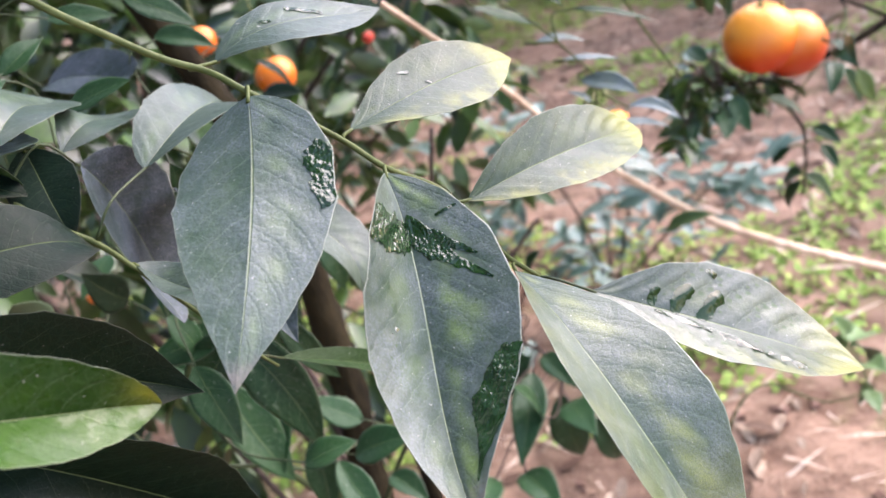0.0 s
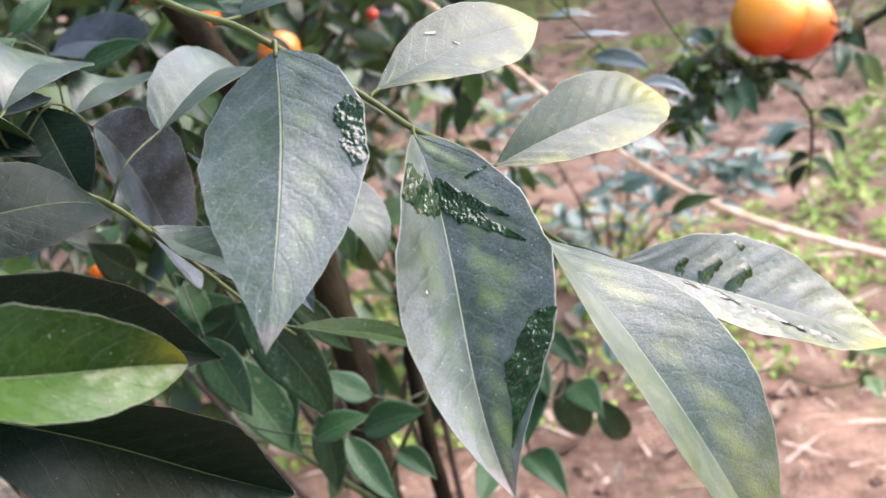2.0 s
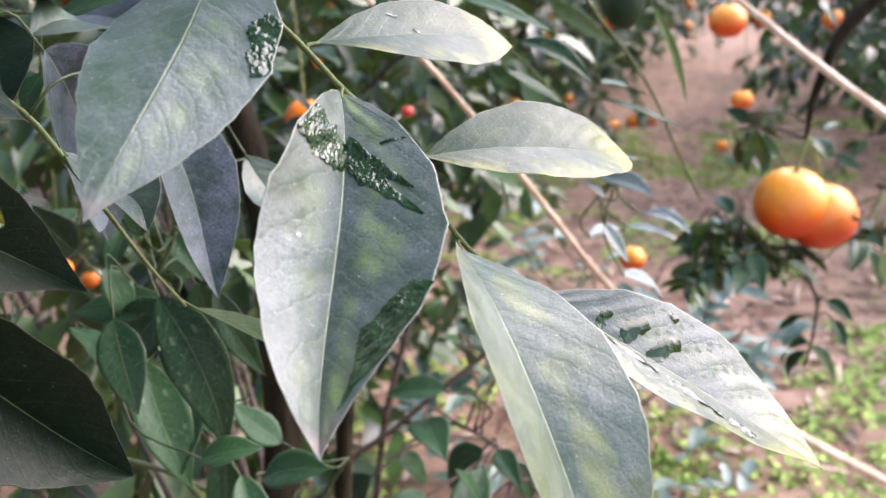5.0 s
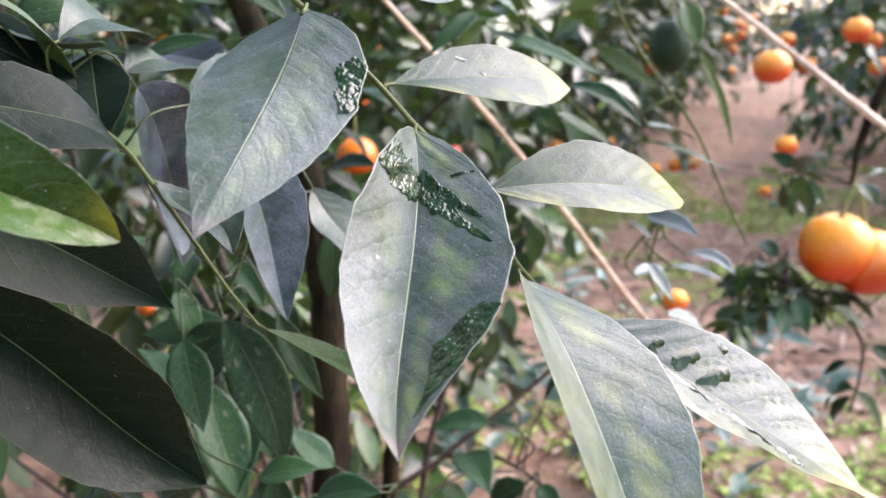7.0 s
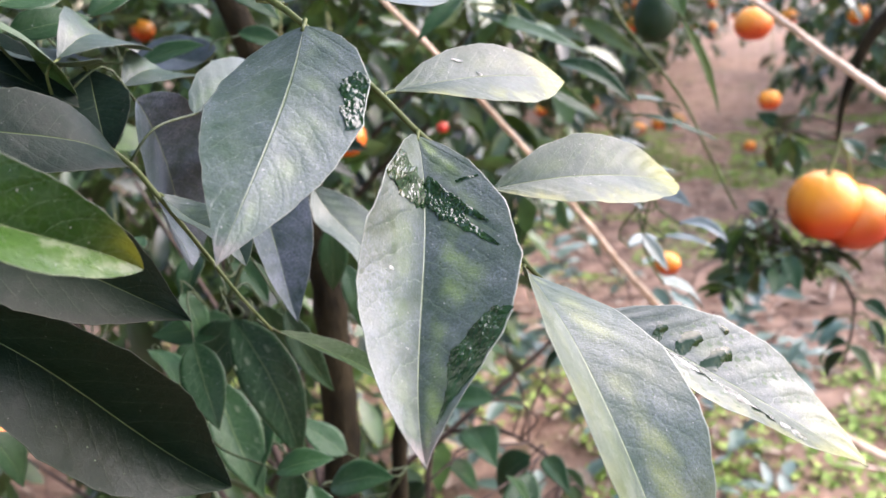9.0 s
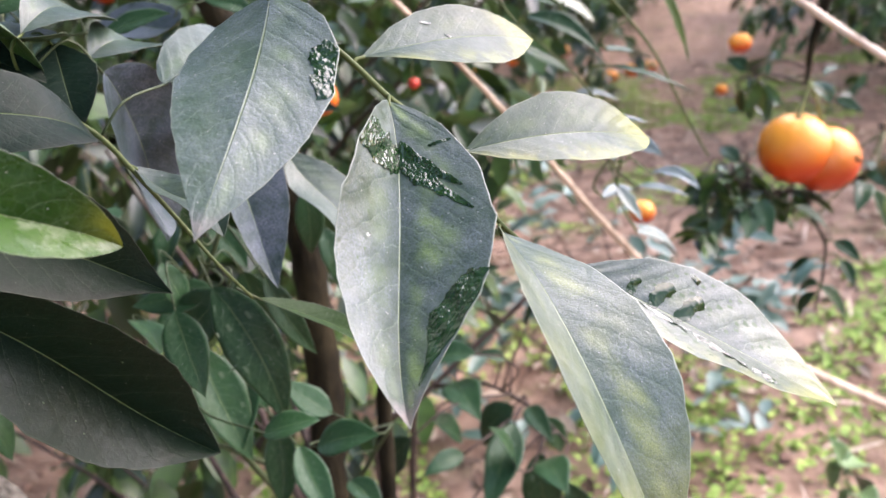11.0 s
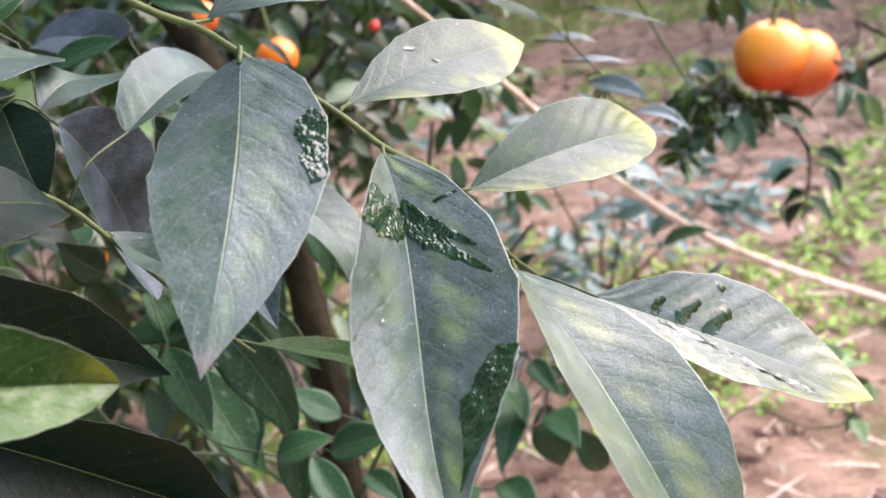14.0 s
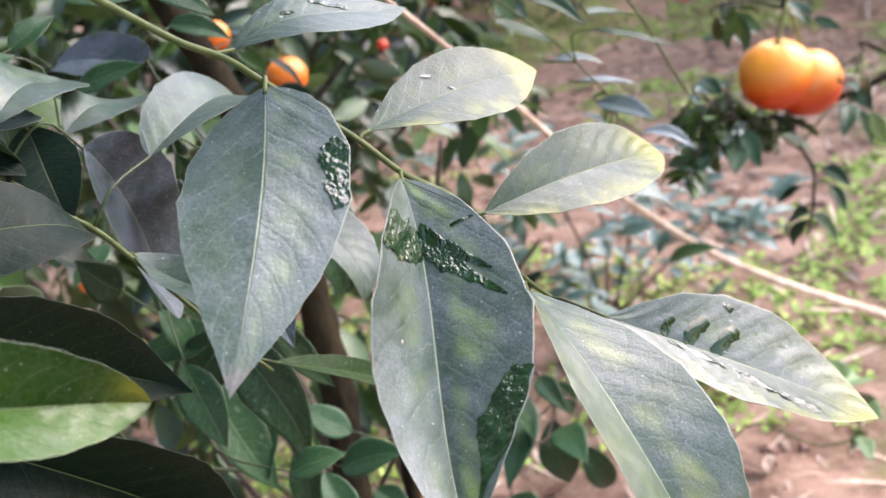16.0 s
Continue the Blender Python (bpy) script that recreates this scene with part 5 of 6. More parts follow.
MAIN_TWIG = [(-0.25, 0.56, 0.985), (-0.21, 0.36, 0.985), (-0.15, 0.245, 0.918), (-0.116, 0.237, 0.887), (-0.104, 0.240, 0.875), (-0.092, 0.2435, 0.8635), (-0.081, 0.2455, 0.856), (-0.0715, 0.241, 0.849), (-0.053, 0.250, 0.827), (-0.041, 0.250, 0.8133), (-0.027, 0.260, 0.797), (-0.014, 0.2605, 0.771), (-0.004, 0.262, 0.758)]
SECOND_TWIG = [(-0.24, 0.56, 0.95), (-0.235, 0.40, 0.875), (-0.195, 0.30, 0.838), (-0.165, 0.272, 0.819), (-0.149, 0.270, 0.806), (-0.141, 0.271, 0.794), (-0.128, 0.271, 0.774), (-0.116, 0.270, 0.756), (-0.106, 0.272, 0.741)]
LEFT_TWIG = [(-0.24, 0.56, 0.94), (-0.30, 0.42, 0.90), (-0.28, 0.28, 0.865), (-0.22, 0.20, 0.845), (-0.16, 0.12, 0.85)]
LOW_TWIG = [(-0.162, 0.492, 0.45), (-0.19, 0.44, 0.56), (-0.21, 0.40, 0.66), (-0.17, 0.40, 0.72), (-0.15, 0.41, 0.78)]
LOW_TWIG_B = [(-0.162, 0.492, 0.47), (-0.13, 0.47, 0.53), (-0.10, 0.45, 0.58)]
bm = bmesh.new()
add_tube(bm, TRUNK, 0.0165, 0.005, 16, 0.35, 10)
part("trunk", bm, BARK, tree, "thin brown trunk")
bm = bmesh.new()
add_tube(bm, [(-0.135, 0.515, -0.03), (-0.132, 0.52, 0.3), (-0.125, 0.525, 0.5), (-0.115, 0.53, 0.60)], 0.008, 0.005, 10, 0.35)
part("sucker", bm, BARK, tree, "thin dark shoot beside the trunk")
bm = bmesh.new()
add_tube(bm, [(-0.28, 0.46, -0.03), (-0.27, 0.40, 0.35), (-0.305, 0.375, 0.54), (-0.345, 0.375, 0.60), (-0.40, 0.40, 0.69), (-0.45, 0.46, 0.88)], 0.026, 0.014, 14, 0.45, 10)
part("limb", bm, BARK_PALE, tree, "rough lichen-grey limb")
LOW_TWIG_C = [(-0.166, 0.50, 0.50), (-0.20, 0.43, 0.58), (-0.24, 0.40, 0.62), (-0.26, 0.40, 0.68)]
LINES = [MAIN_TWIG, SECOND_TWIG, LEFT_TWIG, LOW_TWIG, LOW_TWIG_B, LOW_TWIG_C]
for line, r0, r1 in ((MAIN_TWIG, 0.0012, 0.0008), (SECOND_TWIG, 0.0017, 0.0005), (LEFT_TWIG, 0.0022, 0.001), (LOW_TWIG, 0.0024, 0.001), (LOW_TWIG_B, 0.002, 0.001), (LOW_TWIG_C, 0.0018, 0.0009)):
    bm = bmesh.new()
    add_tube(bm, line, r0, r1, 12, 0.12, 8, 0.12)
    part("twig", bm, STALK_DARK if line in (LOW_TWIG, LOW_TWIG_B, LOW_TWIG_C) else TWIG, tree, "thin green twig")
stalks(tree, TWIG, LINES, [b for b in blades if nearest(LINES, b.base)[1] < 0.018])
stalks(tree, STALK_DARK, LINES, [b for b in blades if nearest(LINES, b.base)[1] >= 0.018], 0.0005)
stalks(tree, STALK_DARK, LINES + [TRUNK], mid_blades, 0.0005)

# upper crown, mostly out of view
rng = np.random.default_rng(11)
count = 170
c = np.stack([rng.normal(-0.55, 0.28, count), rng.normal(0.75, 0.28, count), rng.uniform(1.02, 1.7, count)], 1)
s, a, n, z, twigs = sprays(rng, c, c - np.array([-0.35, 0.6, 1.1]), 7, 0.14, 0.075)
link_mesh("crown", leaf_cloud(s, a, n, z, seed=1), FOLIAGE, tree, "dense dark green crown", "stuff")
# unseen canopy added overhead and at the left to shade the near leaves
count = 620
over = np.stack([rng.uniform(-1.4, 0.05, count), rng.uniform(-1.0, 0.6, count), rng.uniform(1.3, 1.95, count)], 1)
side = rng.uniform(0, 1, count) < 0.45
over[side] = np.stack([rng.uniform(-1.4, -0.6, count), rng.uniform(-0.9, 0.5, count), rng.uniform(0.35, 1.5, count)], 1)[side]
s, a, n, z, twigs = sprays(rng, over, over - np.array([-0.35, 0.6, 1.3]), 9, 0.16, 0.085)
link_mesh("unseen_upper_crown", leaf_cloud(s, a, n, z, seed=6), FOLIAGE, tree, "unseen overhead crown added for shade", "stuff")
for k in range(8):
    far = over[k * 75]
    bm = bmesh.new()
    add_tube(bm, [(-0.33, 0.61, 1.45 + 0.02 * k), (far + np.array([-0.33, 0.6, 1.6])) / 2 + rng.normal(0, 0.05, 3), far], 0.006, 0.002, 7, 0.2)
    part("limb", bm, DARK_TWIG, tree)
for k in range(9):
    far = c[k * 17]
    bm = bmesh.new()
    add_tube(bm, [(-0.32, 0.585, 1.25 + 0.03 * k), (far + np.array([-0.32, 0.585, 1.3])) / 2 + rng.normal(0, 0.04, 3), far], 0.006, 0.002, 7, 0.2)
    part("limb", bm, DARK_TWIG, tree)

# dark foliage deep inside the tree
count = 240
c = np.stack([rng.uniform(-1.3, -0.12, count), rng.uniform(1.0, 1.9, count), rng.uniform(0.2, 1.15, count)], 1)
s, a, n, z, twigs = sprays(rng, c, c - np.array([-0.6, 1.3, 0.6]) + rng.normal(0, 0.2, (count, 3)), 8, 0.16, 0.07)
inner = tagged(new("citrus_bush"), "dense low citrus bush with dark leaves behind the tree", "bush")
link_mesh("crown", leaf_cloud(s, a, n, z, seed=2), FOLIAGE, inner, "dark green leaves", "stuff")
more = np.stack([rng.uniform(-0.36, -0.03, 60), rng.uniform(1.15, 1.5, 60), rng.uniform(0.56, 0.95, 60)], 1)
s, a, n, z, twigs = sprays(rng, more, more - np.array([-0.4, 1.5, 0.7]) + rng.normal(0, 0.1, (60, 3)), 8, 0.11, 0.06, 0.55, 0.3)
link_mesh("side_crown", leaf_cloud(s, a, n, z, 0.46, seed=14), FOLIAGE, inner, "dark green leaves", "stuff")
for k in range(12):
    far = c[k * 19] if k < 7 else more[k * 5]
    bm = bmesh.new()
    add_tube(bm, [(-0.75 + 0.02 * k, 1.35, -0.03), ((far[0] - 0.75) / 2, 1.33, far[2] * 0.6), far], 0.009, 0.002, 7, 0.2)
    part("stem", bm, DARK_TWIG, inner)

# lower inside foliage of the near tree
count = 75
c = np.stack([rng.uniform(-0.62, -0.22, count), rng.uniform(0.68, 1.0, count), rng.uniform(0.3, 0.74, count)], 1)
s, a, n, z, twigs = sprays(rng, c, c - np.array([-0.2, 1.0, 0.5]) + rng.normal(0, 0.1, (count, 3)), 7, 0.09, 0.062, 0.5, 0.35)
link_mesh("low_crown", leaf_cloud(s, a, n, z, 0.46, seed=12), FOLIAGE, tree, "dark green lower leaves", "stuff")
for k in range(10):
    far = c[k * 7]
    bm = bmesh.new()
    add_tube(bm, [(-0.155, 0.497, 0.2 + 0.03 * k), (far + np.array([-0.155, 0.497, 0.35])) / 2 + rng.normal(0, 0.02, 3), far], 0.004, 0.0015, 7, 0.2)
    part("limb", bm, DARK_TWIG, tree)

# sapling and bough
SAPLING = [[(-0.16, 0.72, -0.03), (-0.155, 0.72, 0.25), (-0.134, 0.715, 0.447), (-0.10, 0.754, 0.571), (-0.075, 0.77, 0.66)],
           [(-0.16, 0.72, 0.20), (-0.175, 0.70, 0.40), (-0.115, 0.72, 0.46), (-0.042, 0.746, 0.515), (0.0, 0.76, 0.55)],
           [(-0.115, 0.72, 0.46), (-0.06, 0.68, 0.48), (-0.02, 0.65, 0.47), (0.01, 0.64, 0.44)]]
for line, r in zip(SAPLING, (0.0042, 0.0036, 0.0022)):
    bm = bmesh.new()
    add_tube(bm, line, r, r * 0.5, 8, 0.25)
    part("stem", bm, DARK_TWIG, sapling)
stalks(sapling, DARK_TWIG, SAPLING, sapling_blades, 0.0009)

BOUGH = [[(-0.31, 0.58, 1.25), (-0.15, 0.62, 1.10), (0.0, 0.63, 0.93), (0.04, 0.64, 0.84), (0.09, 0.66, 0.77), (0.12, 0.69, 0.71), (0.14, 0.70, 0.67)],
         [(-0.08, 0.63, 1.02), (-0.04, 0.62, 0.9), (-0.02, 0.61, 0.82), (0.03, 0.63, 0.76), (0.07, 0.66, 0.70)],
         [(0.0, 0.63, 0.93), (0.06, 0.70, 0.90), (0.075, 0.735, 0.87)]]
for line, r in zip(BOUGH, (0.0016, 0.0012, 0.0012)):
    bm = bmesh.new()
    add_tube(bm, line, r, r * 0.5, 8, 0.2)
    part("stem", bm, TWIG, bough)
stalks(bough, TWIG, BOUGH, bough_blades, 0.0008)

# bluish low shrub
rng = np.random.default_rng(21)
count = 60
c = np.stack([rng.normal(0.10, 0.15, count), rng.normal(1.42, 0.10, count), rng.uniform(0.05, 0.44, count)], 1)
c = c[np.linalg.norm((c - np.array([0.165, 1.42, 0.40])) * np.array([1, 0.3, 1]), axis=1) > 0.085]
s, a, n, z, twigs = sprays(rng, c, c - np.array([0.09, 1.42, 0.1]), 6, 0.09, 0.056, 0.25, 0.0)
link_mesh("leaves", leaf_cloud(s, a, n, z, 0.46, seed=3), FOLIAGE_BLUE, shrub, "bluish-green leaves", "stuff")
SHRUB = [[(0.10, 1.43, -0.03), (0.09, 1.42, 0.15), (0.05, 1.41, 0.3), (0.0, 1.4, 0.42)], [(0.10, 1.43, 0.0), (0.14, 1.42, 0.16), (0.18, 1.4, 0.3), (0.21, 1.38, 0.4)], [(0.10, 1.42, 0.05), (0.12, 1.46, 0.22), (0.10, 1.5, 0.36)], [(0.10, 1.42, 0.05), (0.23, 1.4, 0.18), (0.33, 1.38, 0.27)], [(0.09, 1.42, 0.06), (-0.06, 1.4, 0.2), (-0.15, 1.38, 0.3)]]
for line in SHRUB:
    bm = bmesh.new()
    add_tube(bm, line, 0.003, 0.0012, 7, 0.2)
    part("stem", bm, DARK_TWIG, shrub)
bm = bmesh.new()
for tw in twigs:
    to, far = nearest(SHRUB, tw[0])
    add_tube(bm, [to, (to + tw[0]) / 2, tw[0], tw[2]], 0.0011, 0.0006, 5, 0.2, 2)
tagged(part("brushwood", bm, DARK_TWIG, shrub), kind="stuff")

# ---- fruiting branch beyond ----
rng = np.random.default_rng(31)
CLUMPS = [(0.212, 0.964, 0.575), (0.248, 1.007, 0.532), (0.293, 1.055, 0.515), (0.216, 0.980, 0.526), (0.217, 1.053, 0.557), (0.254, 1.099, 0.652), (0.253, 1.010, 0.679), (0.261, 1.010, 0.551), (0.257, 1.078, 0.562), (0.298, 1.028, 0.537), (0.190, 0.956, 0.535)]
BRANCHES = [[(1.35, 2.05, -0.04), (1.33, 2.02, 0.45), (1.15, 1.8, 0.95), (0.8, 1.35, 1.05), (0.5, 1.08, 0.90), (0.36, 1.045, 0.79), (0.325, 1.04, 0.715), (0.315, 1.035, 0.66)],
            [(1.33, 2.02, 0.45), (1.0, 1.6, 0.62), (0.70, 1.2, 0.62), (0.48, 1.09, 0.55), (0.33, 1.07, 0.52), (0.24, 1.04, 0.54)],
            [(0.33, 1.07, 0.52), (0.315, 1.0, 0.512), (0.31, 0.954, 0.508), (0.312, 0.937, 0.495), (0.30, 0.907, 0.464), (0.288, 0.889, 0.443)],
            [(0.48, 1.09, 0.55), (0.43, 1.06, 0.585), (0.40, 1.035, 0.605), (0.395, 1.01, 0.60)]]
for line, r0, r1 in zip(BRANCHES, (0.022, 0.010, 0.0025, 0.0025), (0.0022, 0.002, 0.0011, 0.0012)):
    bm = bmesh.new()
    add_tube(bm, line, r0, r1, 10, 0.25)
    part("branch", bm, BARK, fruiting)
cs = np.array(CLUMPS)
low = cs[(cs[:, 0] < 0.3) & (cs[:, 2] < 0.58)]
cs = np.vstack([cs, low + rng.normal(0, 0.012, low.shape)])
outw = cs - np.array([0.36, 1.06, 0.56]) + rng.normal(0, 0.05, cs.shape)
s, a, n, z, twigs = sprays(rng, cs, outw, 9, 0.026, 0.036, 0.5, 0.25)
link_mesh("crown", leaf_cloud(s, a, n, z, 0.45, seed=4), FOLIAGE, fruiting, "small dark green leaves", "stuff")
bm = bmesh.new()
for tw in twigs:
    to, far = nearest(BRANCHES, tw[0])
    add_tube(bm, [to, (to + tw[0]) / 2 + np.array([0, 0, 0.01]), tw[0], tw[2]], 0.0016, 0.0008, 6, 0.2, 3)
tagged(part("brushwood", bm, DARK_TWIG, fruiting), kind="stuff")
count = 110
c = np.stack([rng.normal(1.45, 0.26, count), rng.normal(2.15, 0.3, count), rng.uniform(0.7, 1.7, count)], 1)
s, a, n, z, tw2 = sprays(rng, c, c - np.array([1.35, 2.0, 1.0]), 7, 0.14, 0.065)
link_mesh("outer_crown", leaf_cloud(s, a, n, z, seed=5), FOLIAGE, fruiting, "dark green crown", "stuff")

stalks(fruiting, TWIG, BRANCHES, fruiting_blades, 0.0009)
VINE = [[(0.165, 0.93, -0.01), (0.176, 0.905, 0.131), (0.229, 0.925, 0.171), (0.293, 0.891, 0.152), (0.345, 0.882, 0.163)], [(0.345, 0.882, 0.163), (0.342, 0.90, 0.19), (0.337, 0.923, 0.211)]]
for line in VINE:
    bm = bmesh.new()
    add_tube(bm, line, 0.0018, 0.0011, 7, 0.2)
    part("stem", bm, TWIG, vine)
stalks(vine, TWIG, VINE, vine_blades, 0.0008)

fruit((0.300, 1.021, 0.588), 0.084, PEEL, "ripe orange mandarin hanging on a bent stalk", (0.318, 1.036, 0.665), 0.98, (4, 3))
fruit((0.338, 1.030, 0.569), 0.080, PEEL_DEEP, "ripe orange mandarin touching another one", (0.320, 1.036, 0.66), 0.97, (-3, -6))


# ---- orchard rows ----
def orchard_tree(x, y, height, radius, seed, fruits, low=0.12, leafy=640):
    """A bushy citrus tree: short trunk, limbs, leafy sprays over the crown and inside it, fruit hanging at its face."""
    rng = np.random.default_rng(seed)
    ob = tagged(new("citrus_tree"), "bushy orchard citrus tree laden with orange fruit" if fruits > 4 else "bushy dark green orchard citrus tree", "tree", "orchard trees")
    ob.matrix_world = pose(x, y, 0)
    middle = np.array([0, 0, (height + low) / 2])
    d = rng.normal(0, 1, (leafy, 3))
    d /= np.linalg.norm(d, axis=1)[:, None]
    r = rng.uniform(0.2, 1.0, leafy) ** 0.45 * (1 + 0.22 * np.sin(3 * np.arctan2(d[:, 1], d[:, 0]) + seed))
    c = middle + d * r[:, None] * np.array([radius, radius, (height - low) / 2])
    s, a, n, z, twigs = sprays(rng, c, d, 9, 0.17, 0.09, 0.5, 0.25)
    link_mesh("crown", leaf_cloud(s, a, n, z, 0.45, seed=seed), FOLIAGE, ob, "dense dark green leaves", "stuff")
    bm = bmesh.new()
    add_tube(bm, [(0, 0, -0.05), (0.02, 0.01, 0.3), (0.0, 0.03, height * 0.5)], 0.045, 0.03, 12, 0.3)
    part("trunk", bm, BARK, ob)
    for k in range(10):
        far = c[k * (leafy // 10)]
        bm = bmesh.new()
        add_tube(bm, [(0, 0.01, 0.22 + 0.04 * k), (far * 0.5 + np.array([0, 0, 0.15])), far], 0.016, 0.004, 7, 0.2, 4)
        part("limb", bm, BARK, ob)
    for k in range(fruits):
        f = rng.normal(0, 1, 3) * np.array([1, 1, 0.6]) + np.array([0, -0.7, -0.25])
        f = middle + unit(f) * np.array([radius, radius, (height - low) / 2]) * 1.03
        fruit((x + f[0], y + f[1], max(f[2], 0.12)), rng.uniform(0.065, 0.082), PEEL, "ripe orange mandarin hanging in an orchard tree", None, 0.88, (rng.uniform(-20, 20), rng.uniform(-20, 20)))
    return ob


for spec in ((-1.0, 3.2, 1.9, 0.75, 40, 8), (-1.9, 3.6, 1.9, 1.0, 41, 6), (-0.3, 5.0, 1.9, 1.1, 42, 34), (0.15, 7.3, 2.0, 1.1, 43, 26), (1.0, 9.8, 2.1, 1.05, 44, 16), (1.6, 12.5, 2.1, 1.1, 45, 4, 0.12, 300),
             (2.0, 3.9, 2.0, 1.15, 47, 34), (2.35, 5.9, 2.0, 1.05, 48, 24), (3.0, 8.2, 2.1, 1.05, 49, 14), (3.9, 11.0, 2.1, 1.1, 50, 4, 0.12, 300),
             (-3.2, 5.5, 2.1, 1.1, 52, 0, 0.12, 300), (-1.3, 6.3, 2.4, 1.25, 64, 6, 0.12, 500), (-1.0, 10.0, 2.5, 1.4, 65, 0, 0.12, 400), (-0.8, 13.0, 3.6, 1.9, 66, 0, 0.12, 500), (-4.0, 14.5, 3.6, 2.1, 67, 0, 0.12, 400), (-2.4, 8.0, 2.1, 1.1, 53, 0, 0.12, 300), (-3.0, 1.2, 2.0, 1.1, 54, 0, 0.12, 300), (-1.9, -1.6, 2.0, 1.1, 55, 0, 0.12, 300), (3.0, -2.2, 2.0, 1.1, 57, 0, 0.12, 300), (5.0, 6.0, 2.1, 1.1, 58, 0, 0.12, 300), (2.9, 16.5, 2.4, 1.6, 59, 0, 0.12, 400), (0.2, 16.5, 2.4, 1.5, 60, 0, 0.12, 300), (-4.2, 11.0, 2.3, 1.3, 61, 0, 0.12, 300), (6.5, 9.5, 2.3, 1.3, 62, 0, 0.12, 300), (6.0, 14.0, 2.3, 1.4, 63, 0, 0.12, 300)):
    orchard_tree(*spec)

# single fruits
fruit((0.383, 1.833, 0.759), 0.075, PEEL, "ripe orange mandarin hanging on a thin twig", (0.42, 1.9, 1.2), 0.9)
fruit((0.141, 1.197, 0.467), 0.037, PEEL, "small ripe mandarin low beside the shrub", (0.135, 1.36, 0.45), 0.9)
fruit((-0.231, 0.900, 0.717), 0.044, PEEL_SHADE, "ripe orange mandarin half hidden behind leaves", (-0.25, 0.95, 0.85), 0.9)
fruit((-0.285, 0.870, 0.775), 0.034, PEEL_SHADE, "ripe orange mandarin half hidden behind leaves", (-0.29, 0.92, 0.9), 0.9)
fruit((-0.148, 1.061, 0.700), 0.015, PEEL_RED, "small red fruit among dark leaves", (-0.15, 1.1, 0.8), 0.95)
fruit((0.080, 0.735, 0.826), 0.034, PEEL_GREEN, "unripe dark green citrus fruit on the bough", (0.079, 0.735, 0.875), 1.3, group="unripe fruit")
fruit((-0.363, 0.435, 0.612), 0.030, PEEL_SHADE, "ripe orange mandarin low in the tree beside bark", (-0.37, 0.45, 0.70), 0.9)
fruit((-0.345, 0.468, 0.595), 0.026, PEEL_SHADE, "ripe orange mandarin low in the tree", (-0.36, 0.48, 0.69), 0.9)
fruit((-0.355, 0.611, 0.645), 0.018, PEEL_SHADE, "ripe orange mandarin seen between dark leaves", (-0.36, 0.63, 0.72), 0.9)
fruit((-0.43, 0.78, 0.58), 0.018, PEEL_SHADE, "ripe orange mandarin deep in the tree", (-0.45, 0.8, 0.75), 0.9)

for x, y, z, size in ((-0.34, 3.55, 0.69, 0.061), (-0.45, 3.44, 0.67, 0.064), (-0.10, 3.94, 0.34, 0.052), (0.06, 3.84, 0.31, 0.061), (0.47, 4.39, 0.18, 0.075), (0.57, 4.51, 0.17, 0.075), (0.39, 4.65, 0.12, 0.074), (0.63, 2.78, 0.48, 0.068), (0.71, 3.45, 0.22, 0.047), (0.72, 2.47, 0.82, 0.074), (0.67, 4.12, 0.64, 0.055), (0.68, 3.10, 0.79, 0.058)):
    fruit((x, y, z), size, PEEL, "ripe orange mandarin hanging at the edge of a tree", (x + 0.03, y + 0.12, z + 0.22), 0.9)

# dry stalks
bm = bmesh.new()
add_tube(bm, [(-0.16, 0.62, 0.90), (-0.06, 0.73, 0.76), (0.014, 0.832, 0.640), (0.06, 0.92, 0.555), (0.128, 1.026, 0.447), (0.225, 1.064, 0.347), (0.338, 1.112, 0.253), (0.499, 1.188, 0.132), (0.692, 1.261, -0.005)], 0.0018, 0.0068, 8, 0.35, 8, 0.2)
tagged(part("dry_stalk", bm, STRAW_DULL), "long dry pale grass stalk leaning into the soil", "dry stalk")
bm = bmesh.new()
add_tube(bm, [(-0.08, 1.02, 1.06), (0.06, 0.995, 0.945), (0.156, 0.978, 0.868), (0.236, 0.962, 0.802), (0.314, 0.935, 0.736), (0.52, 0.90, 0.58), (0.9, 0.85, 0.27), (1.2, 0.82, 0.0)], 0.0029, 0.0046, 8, 0.2, 8, 0.1)
tagged(part("dry_stalk", bm, STRAW), "thick dry pale stalk leaning over the path", "dry stalk")

# ---- ground cover ----
rng = np.random.default_rng(71)


def patchy(count, low, high, scale, level, seed):
    """Places on the ground where a noise is above a level."""
    out = []
    while len(out) < count:
        x, y = rng.uniform(*low), rng.uniform(*high)
        if noise.noise(Vector((x * scale, y * scale, seed))) + 0.5 * noise.noise(Vector((x * scale * 3, y * scale * 3, seed))) > level:
            out.append((x, y, ground_height(x, y)))
    return np.array(out)


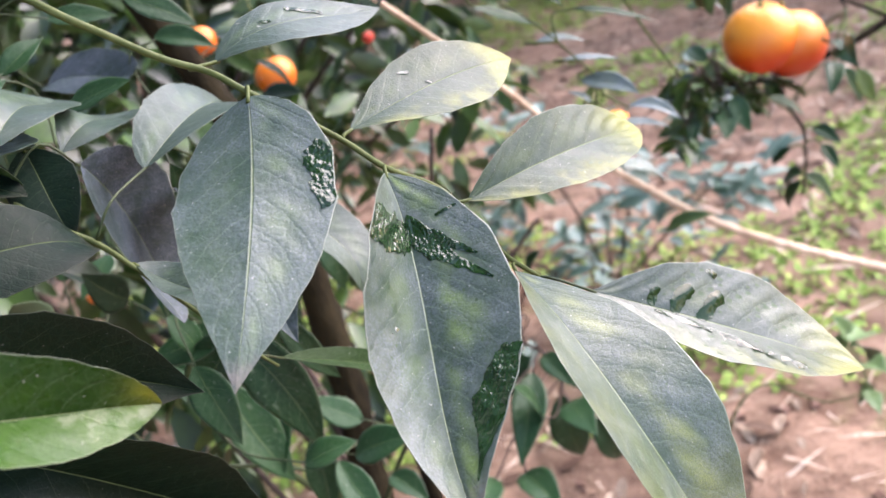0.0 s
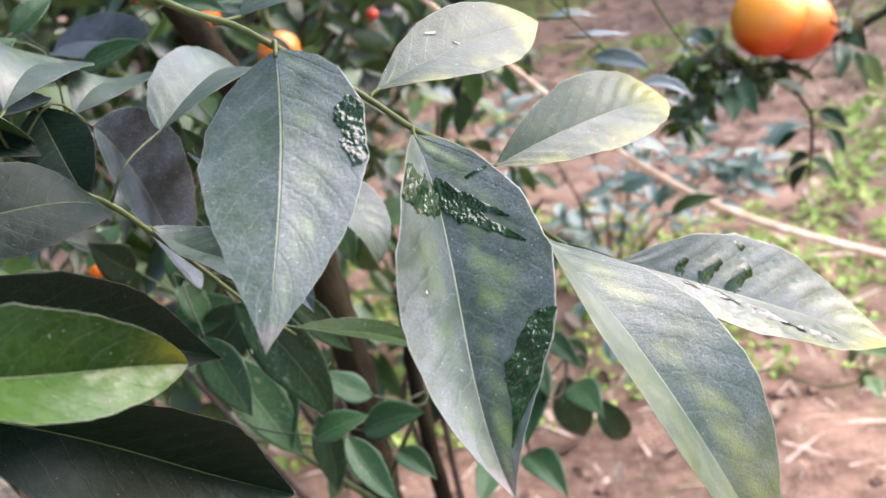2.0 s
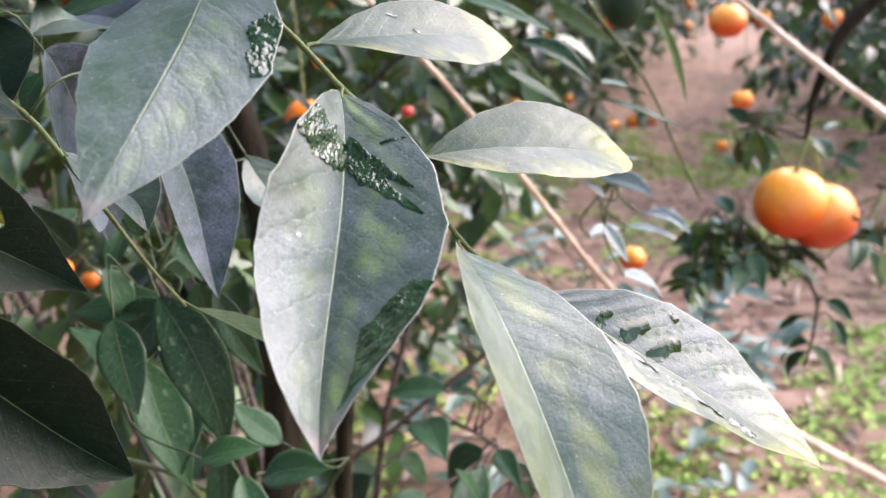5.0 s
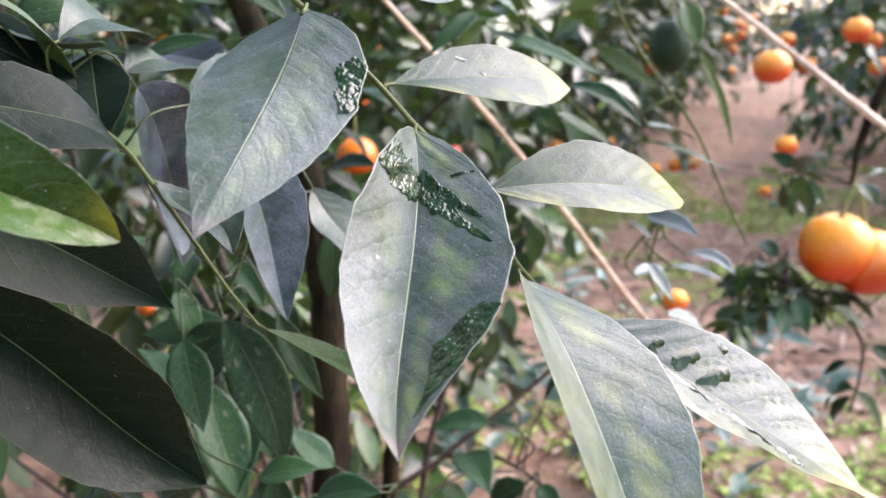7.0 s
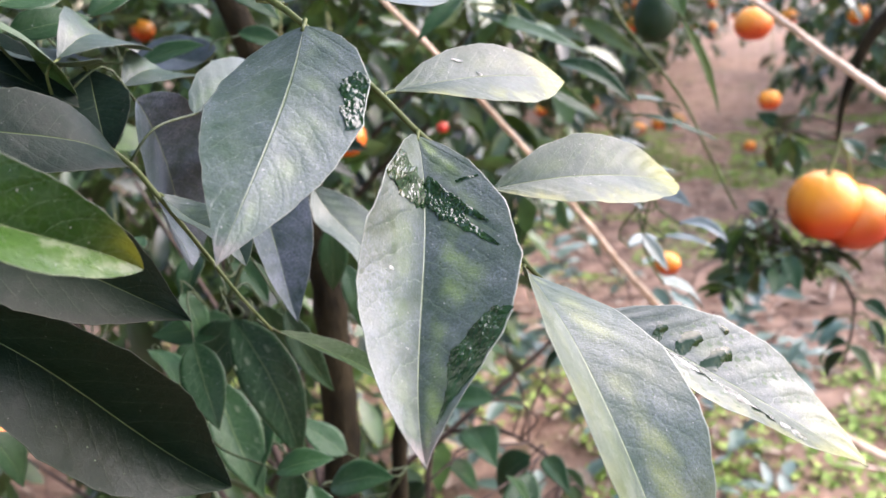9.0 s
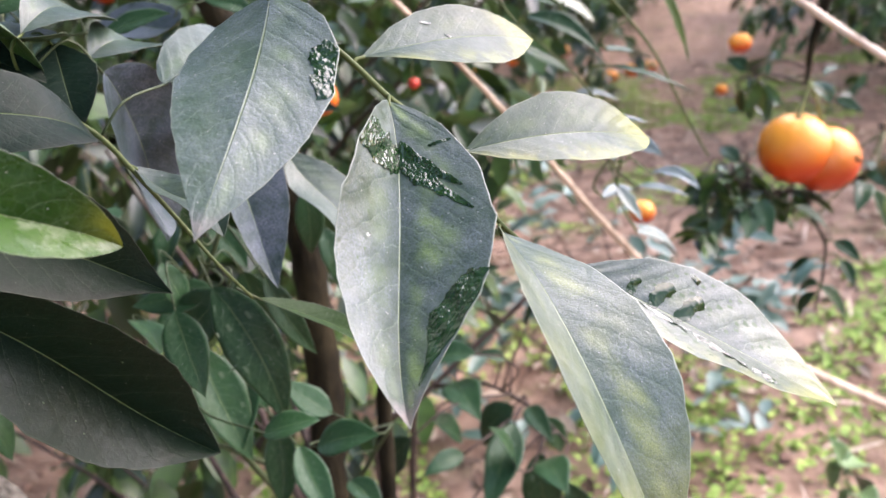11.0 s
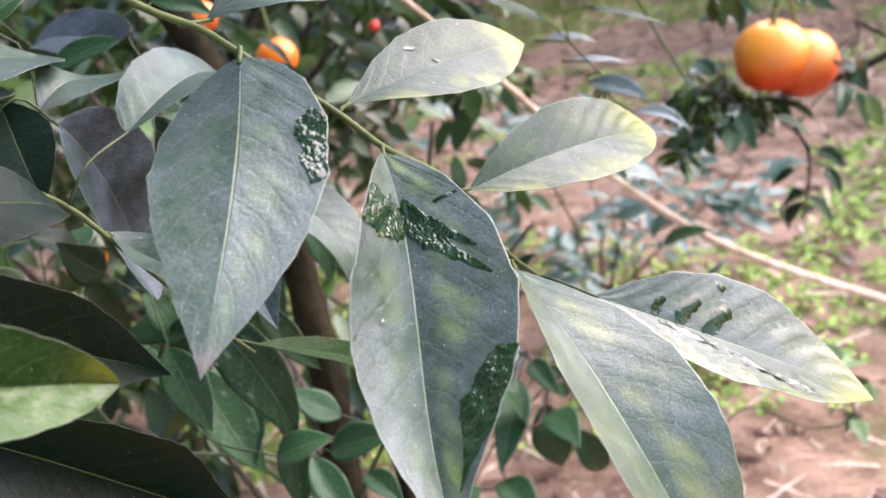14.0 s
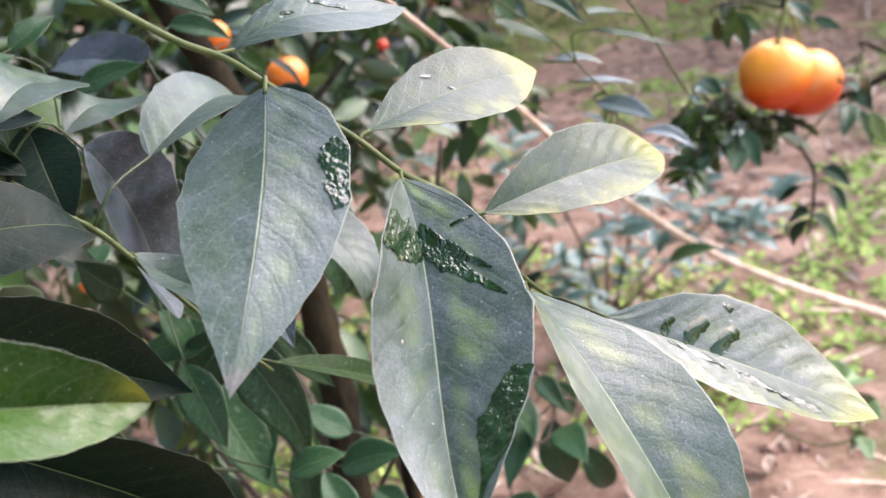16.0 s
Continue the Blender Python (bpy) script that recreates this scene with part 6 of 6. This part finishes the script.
at = patchy(8000, (-1.2, 2.6), (1.1, 5.5), 1.6, 0.03, 3.0)
many = np.repeat(at, 6, 0) + rng.normal(0, 1, (48000, 3)) * np.array([0.012, 0.012, 0.002])
ahead = rng.normal(0, 1, (48000, 3)) * np.array([1, 1, 0.3]) + np.array([0, 0, 0.55])
mesh = leaf_cloud(many, ahead, rng.normal(0, 0.3, (48000, 3)) + np.array([0, 0, 1.0]), rng.uniform(0.009, 0.024, 48000), 0.62, 8)
tagged(link_mesh("weeds", mesh, WEED, None, "", "stuff"), "small bright green weeds on the soil", "weeds")
at = patchy(7000, (-1.5, 3.0), (0.6, 6.0), 0.9, -0.35, 9.0) + np.array([0, 0, 0.004])
ahead = rng.normal(0, 1, (7000, 3)) * np.array([1, 1, 0.12])
mesh = leaf_cloud(at, ahead, rng.normal(0, 0.25, (7000, 3)) + np.array([0, 0, 1.0]), rng.uniform(0.02, 0.06, 7000), 0.4, 9)
tagged(link_mesh("leaf_litter", mesh, LITTER, None, "", "stuff"), "dry brown fallen leaves scattered on soil", "leaf litter")
at = patchy(1600, (-1.5, 3.0), (0.6, 6.0), 1.2, -0.2, 15.0) + np.array([0, 0, 0.006])
ahead = rng.normal(0, 1, (1600, 3)) * np.array([1, 1, 0.08])
mesh = leaf_cloud(at, ahead, rng.normal(0, 0.2, (1600, 3)) + np.array([0, 0, 1.0]), rng.uniform(0.04, 0.16, 1600), 0.045, 10)
tagged(link_mesh("straw", mesh, STRAW, None, "", "stuff"), "short bits of pale dry straw on soil", "straw")
at = patchy(1500, (-1.4, 2.6), (0.7, 5.0), 0.7, -0.4, 21.0)
co, faces = [], []
cube = [(-1, -1, -1), (1, -1, -1), (1, 1, -1), (-1, 1, -1), (-0.7, -0.7, 1), (0.7, -0.7, 1), (0.7, 0.7, 1), (-0.7, 0.7, 1)]
for p in at:
    r = rng.uniform(0.003, 0.012)
    first = len(co)
    turn = rng.uniform(0, 6.3)
    for v in cube:
        v = np.array(v) * rng.uniform(0.6, 1.2, 3) * r
        co.append((p[0] + v[0] * math.cos(turn) - v[1] * math.sin(turn), p[1] + v[0] * math.sin(turn) + v[1] * math.cos(turn), p[2] + v[2] * 0.7))
    faces += [tuple(first + k for k in f) for f in ((0, 3, 2, 1), (4, 5, 6, 7), (0, 1, 5, 4), (1, 2, 6, 5), (2, 3, 7, 6), (3, 0, 4, 7))]
mesh = bpy.data.meshes.new("clods")
mesh.from_pydata(co, [], faces)
tagged(link_mesh("soil_clods", mesh, CLOD, None, "", "stuff"), "loose crumbs of reddish soil", "soil")
